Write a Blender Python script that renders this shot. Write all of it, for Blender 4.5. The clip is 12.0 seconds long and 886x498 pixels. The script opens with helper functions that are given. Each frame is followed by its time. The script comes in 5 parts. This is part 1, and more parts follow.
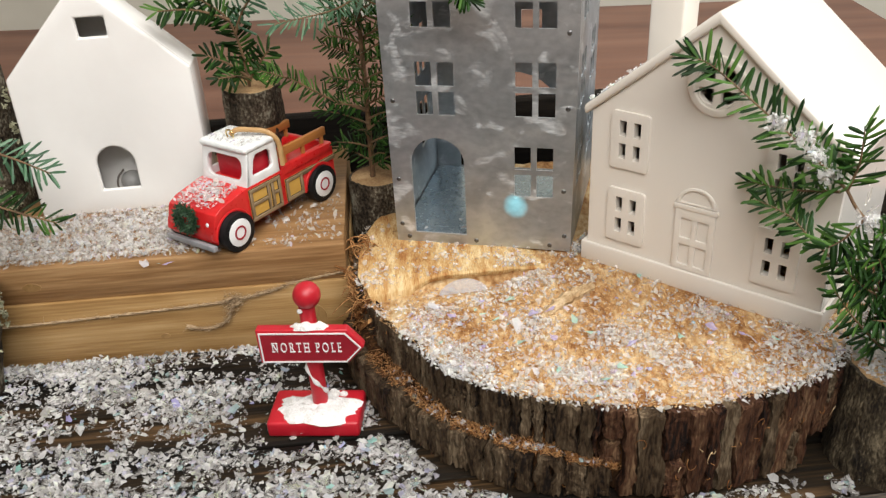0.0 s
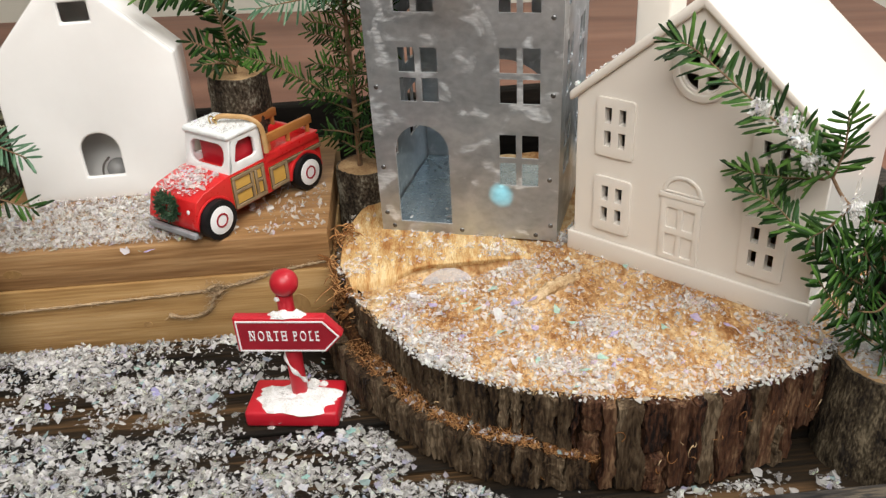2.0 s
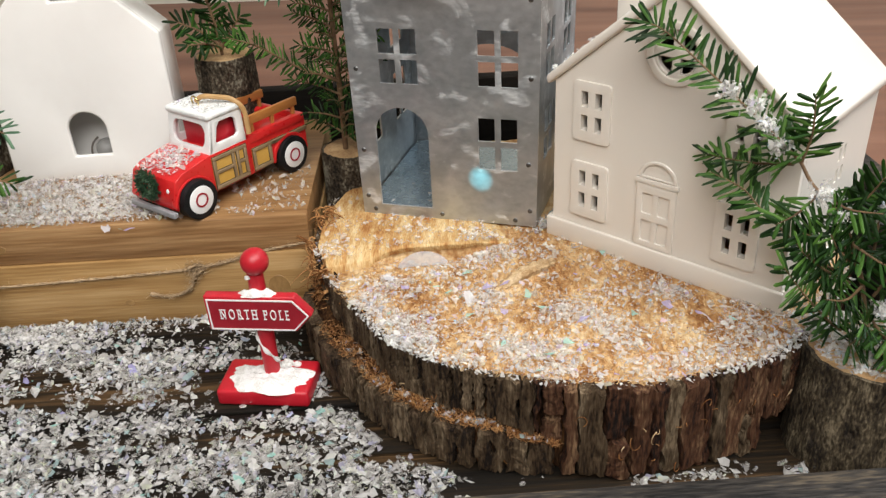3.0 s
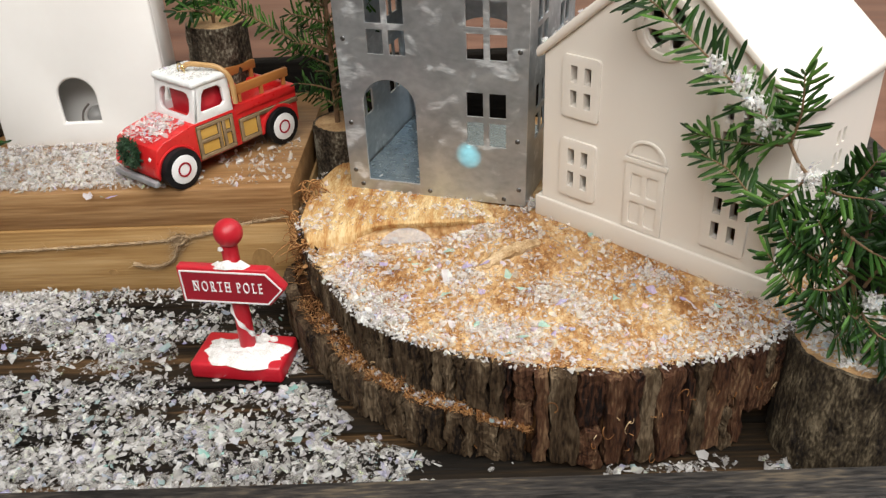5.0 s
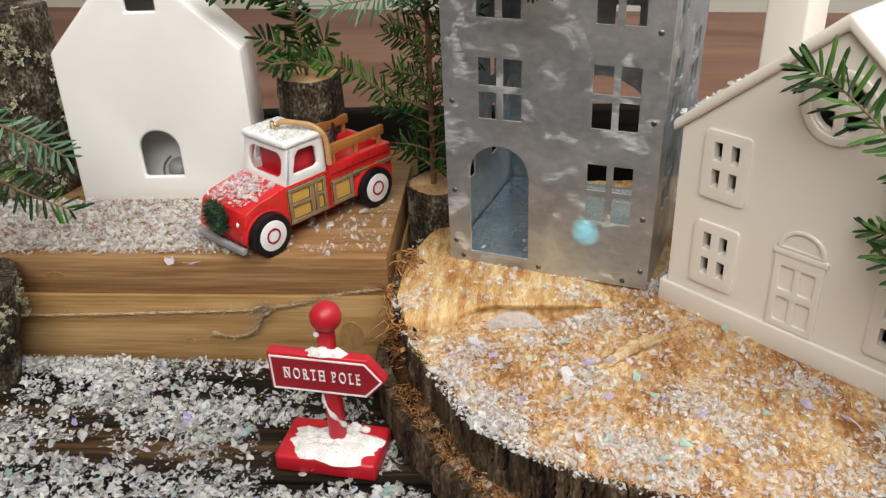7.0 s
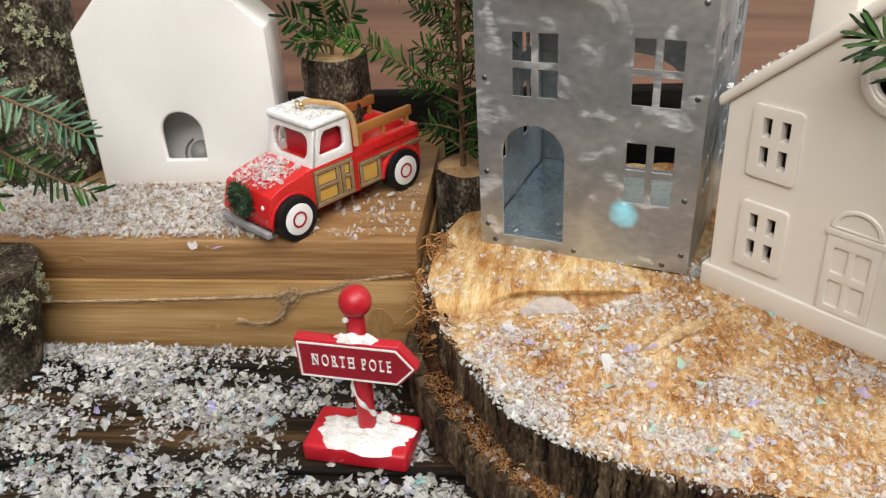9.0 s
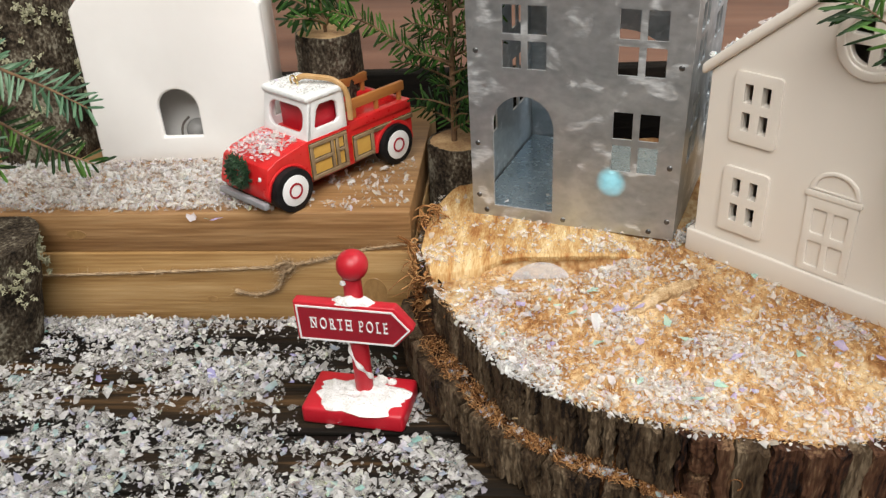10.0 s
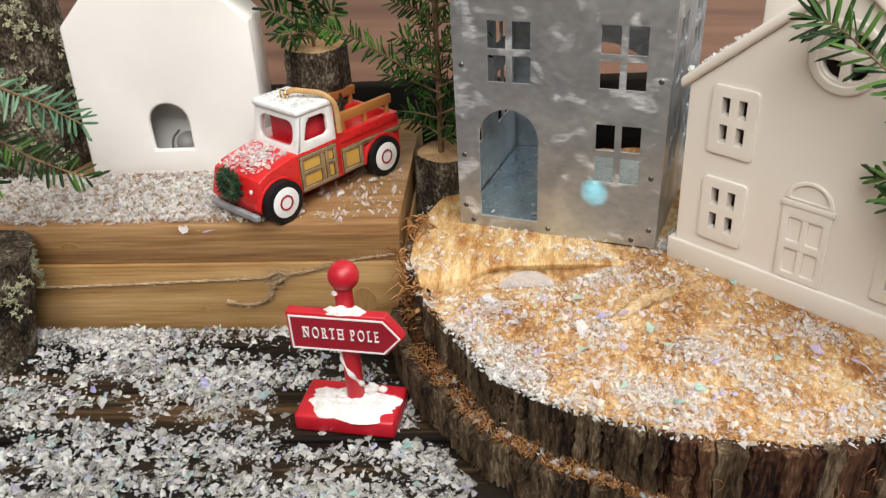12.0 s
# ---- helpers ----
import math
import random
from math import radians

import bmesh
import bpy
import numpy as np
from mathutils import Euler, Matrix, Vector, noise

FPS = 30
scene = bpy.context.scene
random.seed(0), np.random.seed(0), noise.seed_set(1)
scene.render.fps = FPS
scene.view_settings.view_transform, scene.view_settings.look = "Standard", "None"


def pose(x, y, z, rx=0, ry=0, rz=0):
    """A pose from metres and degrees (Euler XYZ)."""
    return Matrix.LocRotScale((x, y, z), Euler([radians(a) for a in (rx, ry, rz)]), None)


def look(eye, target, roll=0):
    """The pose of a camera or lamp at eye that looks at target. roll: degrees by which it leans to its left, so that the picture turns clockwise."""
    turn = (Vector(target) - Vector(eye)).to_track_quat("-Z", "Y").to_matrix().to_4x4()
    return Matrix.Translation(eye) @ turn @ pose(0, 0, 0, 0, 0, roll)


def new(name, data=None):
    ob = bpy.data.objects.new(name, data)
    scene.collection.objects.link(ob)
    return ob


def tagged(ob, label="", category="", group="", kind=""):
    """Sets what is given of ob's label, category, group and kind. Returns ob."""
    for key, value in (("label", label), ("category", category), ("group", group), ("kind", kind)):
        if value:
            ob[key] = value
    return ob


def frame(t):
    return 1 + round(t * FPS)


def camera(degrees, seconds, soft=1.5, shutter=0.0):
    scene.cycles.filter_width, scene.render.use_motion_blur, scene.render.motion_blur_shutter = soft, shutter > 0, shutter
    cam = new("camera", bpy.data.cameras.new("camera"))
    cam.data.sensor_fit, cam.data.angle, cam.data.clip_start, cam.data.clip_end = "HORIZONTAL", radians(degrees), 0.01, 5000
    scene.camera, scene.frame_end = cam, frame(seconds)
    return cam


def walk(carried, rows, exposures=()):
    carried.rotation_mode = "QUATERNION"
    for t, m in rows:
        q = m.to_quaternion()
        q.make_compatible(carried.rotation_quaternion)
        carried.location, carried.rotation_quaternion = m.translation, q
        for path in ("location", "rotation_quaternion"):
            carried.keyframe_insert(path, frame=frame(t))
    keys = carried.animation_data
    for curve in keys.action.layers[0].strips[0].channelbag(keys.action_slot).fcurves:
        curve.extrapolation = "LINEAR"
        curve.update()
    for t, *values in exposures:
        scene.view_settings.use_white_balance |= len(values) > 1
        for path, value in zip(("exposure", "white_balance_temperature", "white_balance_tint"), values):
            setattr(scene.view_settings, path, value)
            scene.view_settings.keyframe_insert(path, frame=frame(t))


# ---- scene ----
from mathutils import geometry

cam = camera(55.7, 12.0, soft=1.35)
PATH = [
    (0, (0.0046, -0.0017, 0.3345), (-0.0062, 1.3093, -0.3945), -3.16),
    (0.5, (0.0050, -0.0035, 0.3320), (-0.0005, 1.3068, -0.3982), -3.15),
    (1, (0.0089, -0.0023, 0.3331), (0.0022, 1.3065, -0.3996), -3.23),
    (1.5, (0.0077, -0.0005, 0.3308), (-0.0064, 1.3101, -0.3987), -3.22),
    (2, (0.0220, 0.0025, 0.3253), (-0.0101, 1.3112, -0.4069), -3.27),
    (2.5, (0.0364, 0.0044, 0.3286), (-0.0183, 1.3121, -0.4042), -3.15),
    (3, (0.0517, 0.0012, 0.3172), (-0.0257, 1.3041, -0.4220), -3.20),
    (3.2, (0.0596, 0.0014, 0.3112), (-0.0227, 1.3035, -0.4288), -2.97),
    (4.8, (0.0829, 0.0165, 0.3008), (-0.0366, 1.3027, -0.4618), -2.69),
    (5, (0.0785, 0.0131, 0.3060), (-0.0515, 1.2983, -0.4565), -2.71),
    (5.5, (0.0631, 0.0048, 0.3157), (-0.0928, 1.2985, -0.4273), -2.88),
    (6, (0.0550, 0.0108, 0.3249), (-0.1190, 1.3138, -0.3976), -2.95),
    (6.5, (0.0428, 0.0420, 0.3218), (-0.1535, 1.3473, -0.3908), -2.53),
    (7, (0.0368, 0.0667, 0.3117), (-0.1741, 1.3643, -0.4105), -2.44),
    (9, (0.0267, 0.0779, 0.3000), (-0.2141, 1.3637, -0.4340), -3.18),
    (9.5, (0.0285, 0.0711, 0.2947), (-0.2062, 1.3547, -0.4451), -3.26),
    (10, (0.0264, 0.0590, 0.2932), (-0.1933, 1.3445, -0.4480), -3.19),
    (10.5, (0.0274, 0.0505, 0.2922), (-0.1832, 1.3377, -0.4487), -3.13),
    (11, (0.0280, 0.0547, 0.2902), (-0.1771, 1.3423, -0.4514), -3.17),
    (11.5, (0.0288, 0.0573, 0.2941), (-0.1700, 1.3470, -0.4455), -3.20),
    (12, (0.0263, 0.0501, 0.3003), (-0.1677, 1.3447, -0.4320), -3.12),
]
walk(cam, [(t, look(eye, target, roll)) for t, eye, target, roll in PATH],
     [(0, -0.03), (5.5, 0.0), (6.3, -0.08), (7.1, -0.15), (8.8, -0.08), (9.6, -0.02), (12, 0.04)])

# ---- world and light ----
world = bpy.data.worlds.new("world")
scene.world = world
world.use_nodes = True
world.node_tree.nodes["Background"].inputs[0].default_value = (1.0, 0.97, 0.93, 1)
world.node_tree.nodes["Background"].inputs[1].default_value = 0.012


def area(name, eye, target, sx, sy, watts, colour):
    lamp = bpy.data.lights.new(name, "AREA")
    lamp.shape, lamp.size, lamp.size_y, lamp.energy, lamp.color = "RECTANGLE", sx, sy, watts, colour
    ob = new(name, lamp)
    ob.matrix_world = look(eye, target)
    return ob


area("ceiling_panel_light", (0.8, 0.1, 1.75), (0.05, 0.45, 0.0), 1.0, 0.8, 26, (1.0, 0.98, 0.955))
area("ceiling_panel_light", (0.05, -0.95, 1.6), (-0.08, 0.45, 0.0), 1.6, 0.9, 47, (1.0, 0.985, 0.96))
area("window_light", (2.4, 0.85, 0.9), (0.1, 0.5, 0.1), 1.0, 1.3, 26, (0.76, 0.89, 1.0))
# Unseen added spot lamp that makes the small cyan LED reflection on the tin.
spot = bpy.data.lights.new("cyan_glint_spot", "SPOT")
spot.energy, spot.color, spot.spot_size, spot.spot_blend, spot.shadow_soft_size = 170, (0.2, 0.88, 1.0), radians(0.25), 1.0, 0.0005
new("cyan_glint_spot", spot).matrix_world = look((-0.3, -0.4, 0.5), (0.0492, 0.4872, 0.0918))
scene.view_settings.exposure = 0.0


# ---- materials ----
def mat(name, colours, rough=0.5, scale=60.0, metal=0.0, bump=0.0, bump_scale=400.0, stretch=(1, 1, 1), spec=0.5, island=0.0, coat=0.0,
        fine=0.3, rough_var=0.08, warp=0.0, per_object=False):
    """A surface with a coarse and a fine variation of its colours, and relief."""
    m = bpy.data.materials.new(name)
    m.use_nodes = True
    nt = m.node_tree
    n, l = nt.nodes, nt.links
    b = n["Principled BSDF"]
    tc = n.new("ShaderNodeTexCoord")
    mp = n.new("ShaderNodeMapping")
    mp.inputs["Scale"].default_value = stretch
    l.new(tc.outputs["Object"], mp.inputs["Vector"])
    coarse = n.new("ShaderNodeTexNoise")
    coarse.inputs["Scale"].default_value, coarse.inputs["Detail"].default_value = scale, 6
    l.new(mp.outputs[0], coarse.inputs["Vector"])
    grain = n.new("ShaderNodeTexNoise")
    grain.inputs["Scale"].default_value, grain.inputs["Detail"].default_value = scale * 7, 4
    l.new(mp.outputs[0], grain.inputs["Vector"])
    mix = n.new("ShaderNodeMath")
    mix.operation = "MULTIPLY_ADD"
    mix.inputs[1].default_value = fine
    l.new(grain.outputs[0], mix.inputs[0])
    l.new(coarse.outputs[0], mix.inputs[2])
    shift = n.new("ShaderNodeMath")
    shift.operation = "SUBTRACT"
    l.new(mix.outputs[0], shift.inputs[0])
    shift.inputs[1].default_value = fine * 0.5
    last = shift
    if island:
        geo = n.new("ShaderNodeObjectInfo" if per_object else "ShaderNodeNewGeometry")
        add = n.new("ShaderNodeMath")
        add.operation = "MULTIPLY_ADD"
        l.new(geo.outputs["Random" if per_object else "Random Per Island"], add.inputs[0])
        add.inputs[1].default_value = island
        l.new(shift.outputs[0], add.inputs[2])
        sub = n.new("ShaderNodeMath")
        sub.operation = "SUBTRACT"
        l.new(add.outputs[0], sub.inputs[0])
        sub.inputs[1].default_value = island * 0.5
        last = sub
    ramp = n.new("ShaderNodeValToRGB")
    el = ramp.color_ramp.elements
    k = len(colours)
    while len(el) < k:
        el.new(0.5)
    for i, c in enumerate(colours):
        el[i].position = 0.3 + 0.4 * i / max(1, k - 1)
        el[i].color = (*c, 1)
    l.new(last.outputs[0], ramp.inputs[0])
    l.new(ramp.outputs[0], b.inputs["Base Color"])
    rr = n.new("ShaderNodeMath")
    rr.operation = "MULTIPLY_ADD"
    l.new(grain.outputs[0], rr.inputs[0])
    rr.inputs[1].default_value, rr.inputs[2].default_value = rough_var * 2, rough - rough_var
    l.new(rr.outputs[0], b.inputs["Roughness"])
    b.inputs["Metallic"].default_value = metal
    b.inputs["Specular IOR Level"].default_value = spec
    b.inputs["Coat Weight"].default_value = coat
    coarse.inputs["Distortion"].default_value = warp
    if bump:
        bt = n.new("ShaderNodeTexNoise")
        bt.inputs["Scale"].default_value, bt.inputs["Detail"].default_value = bump_scale, 5
        l.new(mp.outputs[0], bt.inputs["Vector"])
        bp = n.new("ShaderNodeBump")
        bp.inputs["Strength"].default_value, bp.inputs["Distance"].default_value = 1.0, bump
        l.new(bt.outputs[0], bp.inputs["Height"])
        l.new(bp.outputs[0], b.inputs["Normal"])
    return m


def flake_mat(name, whites, tints, clear=0.6):
    """Thin plastic snow: most flakes white, a few with an iridescent tint."""
    m = bpy.data.materials.new(name)
    m.use_nodes = True
    n, l = m.node_tree.nodes, m.node_tree.links
    b = n["Principled BSDF"]
    geo = n.new("ShaderNodeNewGeometry")
    ramp = n.new("ShaderNodeValToRGB")
    ramp.color_ramp.interpolation = "CONSTANT"
    el = ramp.color_ramp.elements
    cols = [(0.0, whites[0]), (0.35, whites[1]), (0.65, whites[2])] + [(0.9 + 0.1 * i / len(tints), c) for i, c in enumerate(tints)]
    while len(el) < len(cols):
        el.new(0.5)
    for e, (p, c) in zip(el, cols):
        e.position, e.color = p, (*c, 1)
    l.new(geo.outputs["Random Per Island"], ramp.inputs[0])
    l.new(ramp.outputs[0], b.inputs["Base Color"])
    b.inputs["Roughness"].default_value = 0.22
    b.inputs["IOR"].default_value = 1.5
    b.inputs["Thin Film Thickness"].default_value = 420
    glow = n.new("ShaderNodeBsdfTranslucent")
    l.new(ramp.outputs[0], glow.inputs["Color"])
    both = n.new("ShaderNodeMixShader")
    both.inputs[0].default_value = 0.1
    l.new(b.outputs[0], both.inputs[1])
    l.new(glow.outputs[0], both.inputs[2])
    see = n.new("ShaderNodeBsdfTransparent")
    body = n.new("ShaderNodeMixShader")
    body.inputs[0].default_value = clear
    l.new(see.outputs[0], body.inputs[1])
    l.new(both.outputs[0], body.inputs[2])
    l.new(body.outputs[0], n["Material Output"].inputs["Surface"])
    return m


M_FLOOR = mat("dark_stained_slat", [(0.005, 0.004, 0.003), (0.009, 0.007, 0.005), (0.02, 0.013, 0.007), (0.095, 0.054, 0.024)], 0.65, 26, bump=0.0006, stretch=(0.1, 2.0, 1.8), bump_scale=260, spec=0.15, fine=0.5)
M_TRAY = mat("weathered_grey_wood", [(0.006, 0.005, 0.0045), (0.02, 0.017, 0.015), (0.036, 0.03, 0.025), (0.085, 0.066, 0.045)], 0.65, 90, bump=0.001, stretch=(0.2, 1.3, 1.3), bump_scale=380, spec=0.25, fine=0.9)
M_TRAY_DARK = mat("darker_board", [(0.004, 0.0033, 0.0026), (0.008, 0.0064, 0.005), (0.02, 0.015, 0.011)], 0.75, 40, bump=0.0006, stretch=(0.15, 1.5, 1.5), bump_scale=250, spec=0.1)
M_TABLE = mat("brown_laminate", [(0.135, 0.057, 0.036), (0.195, 0.09, 0.057), (0.265, 0.133, 0.087)], 0.5, 8, stretch=(0.25, 2.2, 1), bump=0.0001, spec=0.25)
M_WALL = mat("cream_wall_paint", [(0.62, 0.57, 0.48), (0.68, 0.63, 0.54)], 0.7, 3, bump=0.0004, bump_scale=60)
M_CEIL = mat("ceiling_paint", [(0.74, 0.72, 0.68), (0.8, 0.78, 0.74)], 0.8, 3)
M_CARPET = mat("floor_covering", [(0.2, 0.17, 0.14), (0.28, 0.24, 0.2)], 0.8, 5)
M_PINE = mat("varnished_pine", [(0.24, 0.125, 0.04), (0.355, 0.21, 0.08), (0.45, 0.29, 0.13)], 0.42, 40, stretch=(0.09, 1.5, 2.2), bump=0.0003, bump_scale=300, fine=0.55)
M_PINE_RED = mat("brown_pine", [(0.19, 0.092, 0.033), (0.28, 0.152, 0.062), (0.37, 0.22, 0.1)], 0.42, 40, stretch=(0.09, 1.5, 2.2), bump=0.0003, bump_scale=300, fine=0.65)
M_TWINE = mat("jute_twine", [(0.26, 0.17, 0.09), (0.48, 0.35, 0.21)], 0.85, 300, bump=0.0004, bump_scale=1500)
M_WHITE = mat("white_glazed_ceramic", [(0.81, 0.785, 0.755), (0.85, 0.83, 0.8)], 0.22, 15, coat=0.3, bump=0.0001, bump_scale=90, rough_var=0.04)
M_CREAM = mat("ivory_glazed_ceramic", [(0.725, 0.67, 0.6), (0.75, 0.695, 0.625)], 0.3, 9, coat=0.25, bump=0.0001, bump_scale=90, rough_var=0.04)
M_TIN = mat("galvanised_tin", [(0.37, 0.4, 0.425), (0.43, 0.462, 0.487), (0.49, 0.522, 0.547), (0.57, 0.6, 0.62)], 0.42, 28, metal=0.88, bump=0.0001, bump_scale=160, rough_var=0.1, fine=0.5, warp=1.2, stretch=(0.9, 0.9, 1.3))


def smears(m):
    """Whitish wiped patches of zinc bloom with streaks inside them."""
    n, l = m.node_tree.nodes, m.node_tree.links
    b = n["Principled BSDF"]
    old = b.inputs["Base Color"].links[0].from_socket
    tc = n.new("ShaderNodeTexCoord")
    weight = None
    for size, stretch, warp, lo, hi in ((46, (1.0, 1.0, 1.3), 0.9, 0.545, 0.62), (420, (0.4, 0.4, 1.5), 0.4, 0.3, 0.66)):
        mp = n.new("ShaderNodeMapping")
        mp.inputs["Scale"].default_value = stretch
        mp.inputs["Location"].default_value = (0.31, 0.12, 0.47)
        l.new(tc.outputs["Object"], mp.inputs["Vector"])
        tex = n.new("ShaderNodeTexNoise")
        tex.inputs["Scale"].default_value, tex.inputs["Detail"].default_value, tex.inputs["Distortion"].default_value = size, 8, warp
        l.new(mp.outputs[0], tex.inputs["Vector"])
        rng_n = n.new("ShaderNodeMapRange")
        rng_n.inputs["From Min"].default_value, rng_n.inputs["From Max"].default_value = lo, hi
        l.new(tex.outputs[0], rng_n.inputs["Value"])
        if weight is None:
            weight = rng_n.outputs[0]
        else:
            mul = n.new("ShaderNodeMath")
            mul.operation = "MULTIPLY"
            l.new(weight, mul.inputs[0])
            l.new(rng_n.outputs[0], mul.inputs[1])
            weight = mul.outputs[0]
    mx = n.new("ShaderNodeMix")
    mx.data_type = "RGBA"
    l.new(weight, mx.inputs[0])
    l.new(old, mx.inputs[6])
    mx.inputs[7].default_value = (0.7, 0.73, 0.75, 1)
    l.new(mx.outputs[2], b.inputs["Base Color"])
    matt = n.new("ShaderNodeMath")
    matt.operation = "MULTIPLY_ADD"
    l.new(weight, matt.inputs[0])
    matt.inputs[1].default_value, matt.inputs[2].default_value = -0.45, 0.88
    l.new(matt.outputs[0], b.inputs["Metallic"])


smears(M_TIN)
# Bare cut metal, with the highlight it catches lightened into the colour.
M_TIN_EDGE = mat("lit_cut_edge", [(0.62, 0.64, 0.66), (0.8, 0.82, 0.83)], 0.35, 300, metal=0.6)
# Plain tin, with the cool light inside the house tinted into its colour.
M_TIN_FLOOR = mat("blue_lit_tin", [(0.36, 0.46, 0.52), (0.52, 0.63, 0.7)], 0.26, 40, metal=0.8, bump=0.0001, bump_scale=160)
M_RIVET = mat("tarnished_rivet", [(0.1, 0.1, 0.1), (0.22, 0.22, 0.22)], 0.45, 300, metal=1.0)
M_SAWN = mat("sawn_wood_face", [(0.23, 0.1, 0.034), (0.375, 0.2, 0.078), (0.5, 0.32, 0.15), (0.62, 0.46, 0.265)], 0.8, 34, bump=0.0018, bump_scale=420, stretch=(1.2, 0.6, 1), fine=0.9, spec=0.25)
M_CUT = mat("cut_log_face", [(0.24, 0.13, 0.055), (0.36, 0.22, 0.1), (0.48, 0.32, 0.16)], 0.75, 90, bump=0.0006, fine=0.6)
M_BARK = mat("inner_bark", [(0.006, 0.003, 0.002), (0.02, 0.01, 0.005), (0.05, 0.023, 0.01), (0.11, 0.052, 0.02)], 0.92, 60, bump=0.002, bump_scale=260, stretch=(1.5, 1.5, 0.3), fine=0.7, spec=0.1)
M_BARK_PLATE = mat("red_brown_bark_plate", [(0.007, 0.003, 0.002), (0.045, 0.017, 0.008), (0.072, 0.03, 0.014), (0.095, 0.046, 0.024), (0.19, 0.11, 0.058)], 0.8, 36, bump=0.0026, bump_scale=170, stretch=(3.4, 3.4, 0.55), fine=0.7, spec=0.25, island=0.18, per_object=True)
M_BARK_OLIVE = mat("grey_brown_bark_plate", [(0.008, 0.004, 0.002), (0.043, 0.025, 0.012), (0.068, 0.043, 0.023), (0.094, 0.064, 0.037), (0.18, 0.13, 0.08)], 0.8, 36, bump=0.0026, bump_scale=170, stretch=(3.4, 3.4, 0.6), fine=0.7, spec=0.25, island=0.2, per_object=True)
M_BARK_GREY = mat("grey_bark", [(0.009, 0.006, 0.004), (0.036, 0.025, 0.014), (0.072, 0.054, 0.032), (0.16, 0.125, 0.078)], 0.7, 100, bump=0.0035, bump_scale=260, stretch=(1.4, 1.4, 0.5), fine=0.9, spec=0.35)
M_BARK_MOSS = mat("mottled_bark", [(0.012, 0.009, 0.006), (0.042, 0.031, 0.02), (0.085, 0.067, 0.046), (0.22, 0.2, 0.15)], 0.88, 62, bump=0.0022, bump_scale=300, stretch=(1.2, 1.2, 0.9), fine=0.9, spec=0.2)
M_FIBRE = mat("bark_fibre", [(0.13, 0.048, 0.015), (0.28, 0.122, 0.038), (0.5, 0.27, 0.11)], 0.85, 90, island=0.85, spec=0.2)
M_SAWDUST = mat("wood_sliver", [(0.3, 0.115, 0.03), (0.5, 0.26, 0.085), (0.72, 0.5, 0.25)], 0.75, 20, island=0.9, spec=0.3)
M_NEEDLE = mat("fir_needle", [(0.006, 0.02, 0.003), (0.02, 0.06, 0.009), (0.065, 0.14, 0.024)], 0.5, 12, island=0.55, spec=0.16)
M_NEEDLE_PALE = mat("pale_fir_needle", [(0.03, 0.08, 0.04), (0.07, 0.15, 0.08), (0.16, 0.25, 0.16)], 0.45, 12, island=0.35, spec=0.35)
M_TWIG = mat("fir_twig", [(0.09, 0.05, 0.025), (0.2, 0.115, 0.055)], 0.75, 150, bump=0.0003, bump_scale=900)
M_LICHEN = mat("lichen", [(0.25, 0.24, 0.14), (0.42, 0.41, 0.28)], 0.9, 200, island=0.4)
M_SNOW = flake_mat("plastic_snow", [(0.36, 0.34, 0.32), (0.56, 0.54, 0.515), (0.86, 0.84, 0.82)], [(0.54, 0.52, 0.68), (0.44, 0.6, 0.6), (0.66, 0.62, 0.7), (0.52, 0.58, 0.7)], 0.46)
M_SNOW_WARM = flake_mat("plastic_snow_warm", [(0.62, 0.55, 0.47), (0.76, 0.71, 0.65), (0.9, 0.88, 0.85)], [(0.7, 0.6, 0.84), (0.84, 0.72, 0.76), (0.6, 0.7, 0.84)], 0.4)
M_SNOW_BRIGHT = flake_mat("bright_plastic_snow", [(0.6, 0.575, 0.545), (0.73, 0.71, 0.685), (0.87, 0.855, 0.84)], [(0.7, 0.64, 0.8), (0.8, 0.78, 0.74), (0.64, 0.72, 0.8)], 0.56)
M_SNOW_DRIFT = flake_mat("snow_drift", [(0.6, 0.565, 0.52), (0.7, 0.675, 0.64), (0.8, 0.78, 0.76)], [(0.7, 0.64, 0.8), (0.8, 0.78, 0.74), (0.64, 0.72, 0.8)], 0.46)
M_RED = mat("red_enamel", [(0.5, 0.012, 0.014), (0.62, 0.022, 0.022)], 0.3, 60, coat=0.25, bump=0.0001, bump_scale=500)
M_RED_DEEP = mat("matt_red_resin", [(0.4, 0.008, 0.018), (0.5, 0.014, 0.026)], 0.4, 80, bump=0.0001, bump_scale=600)
M_WINE = mat("dark_red_resin", [(0.25, 0.004, 0.014), (0.32, 0.008, 0.02)], 0.42, 80, bump=0.0001, bump_scale=600)
M_PAINT = mat("white_paint", [(0.74, 0.74, 0.73), (0.82, 0.82, 0.81)], 0.35, 120, bump=0.0002, bump_scale=700)
M_PAINT_ROUGH = mat("rough_white_paint", [(0.68, 0.7, 0.69), (0.8, 0.81, 0.8)], 0.5, 120, bump=0.0008, bump_scale=420)
M_PLASTER = mat("white_snow_paste", [(0.62, 0.6, 0.57), (0.8, 0.79, 0.77), (0.84, 0.83, 0.82)], 0.7, 160, bump=0.0012, bump_scale=700, fine=0.6)
M_TYRE = mat("black_rubber", [(0.004, 0.004, 0.0045), (0.012, 0.012, 0.013)], 0.5, 200, spec=0.25)
M_YELLOW = mat("yellow_wood_panel", [(0.5, 0.28, 0.05), (0.6, 0.36, 0.085)], 0.5, 90, stretch=(0.3, 1, 1))
M_TRIM = mat("grey_brown_trim", [(0.19, 0.13, 0.07), (0.29, 0.2, 0.11)], 0.6, 120)
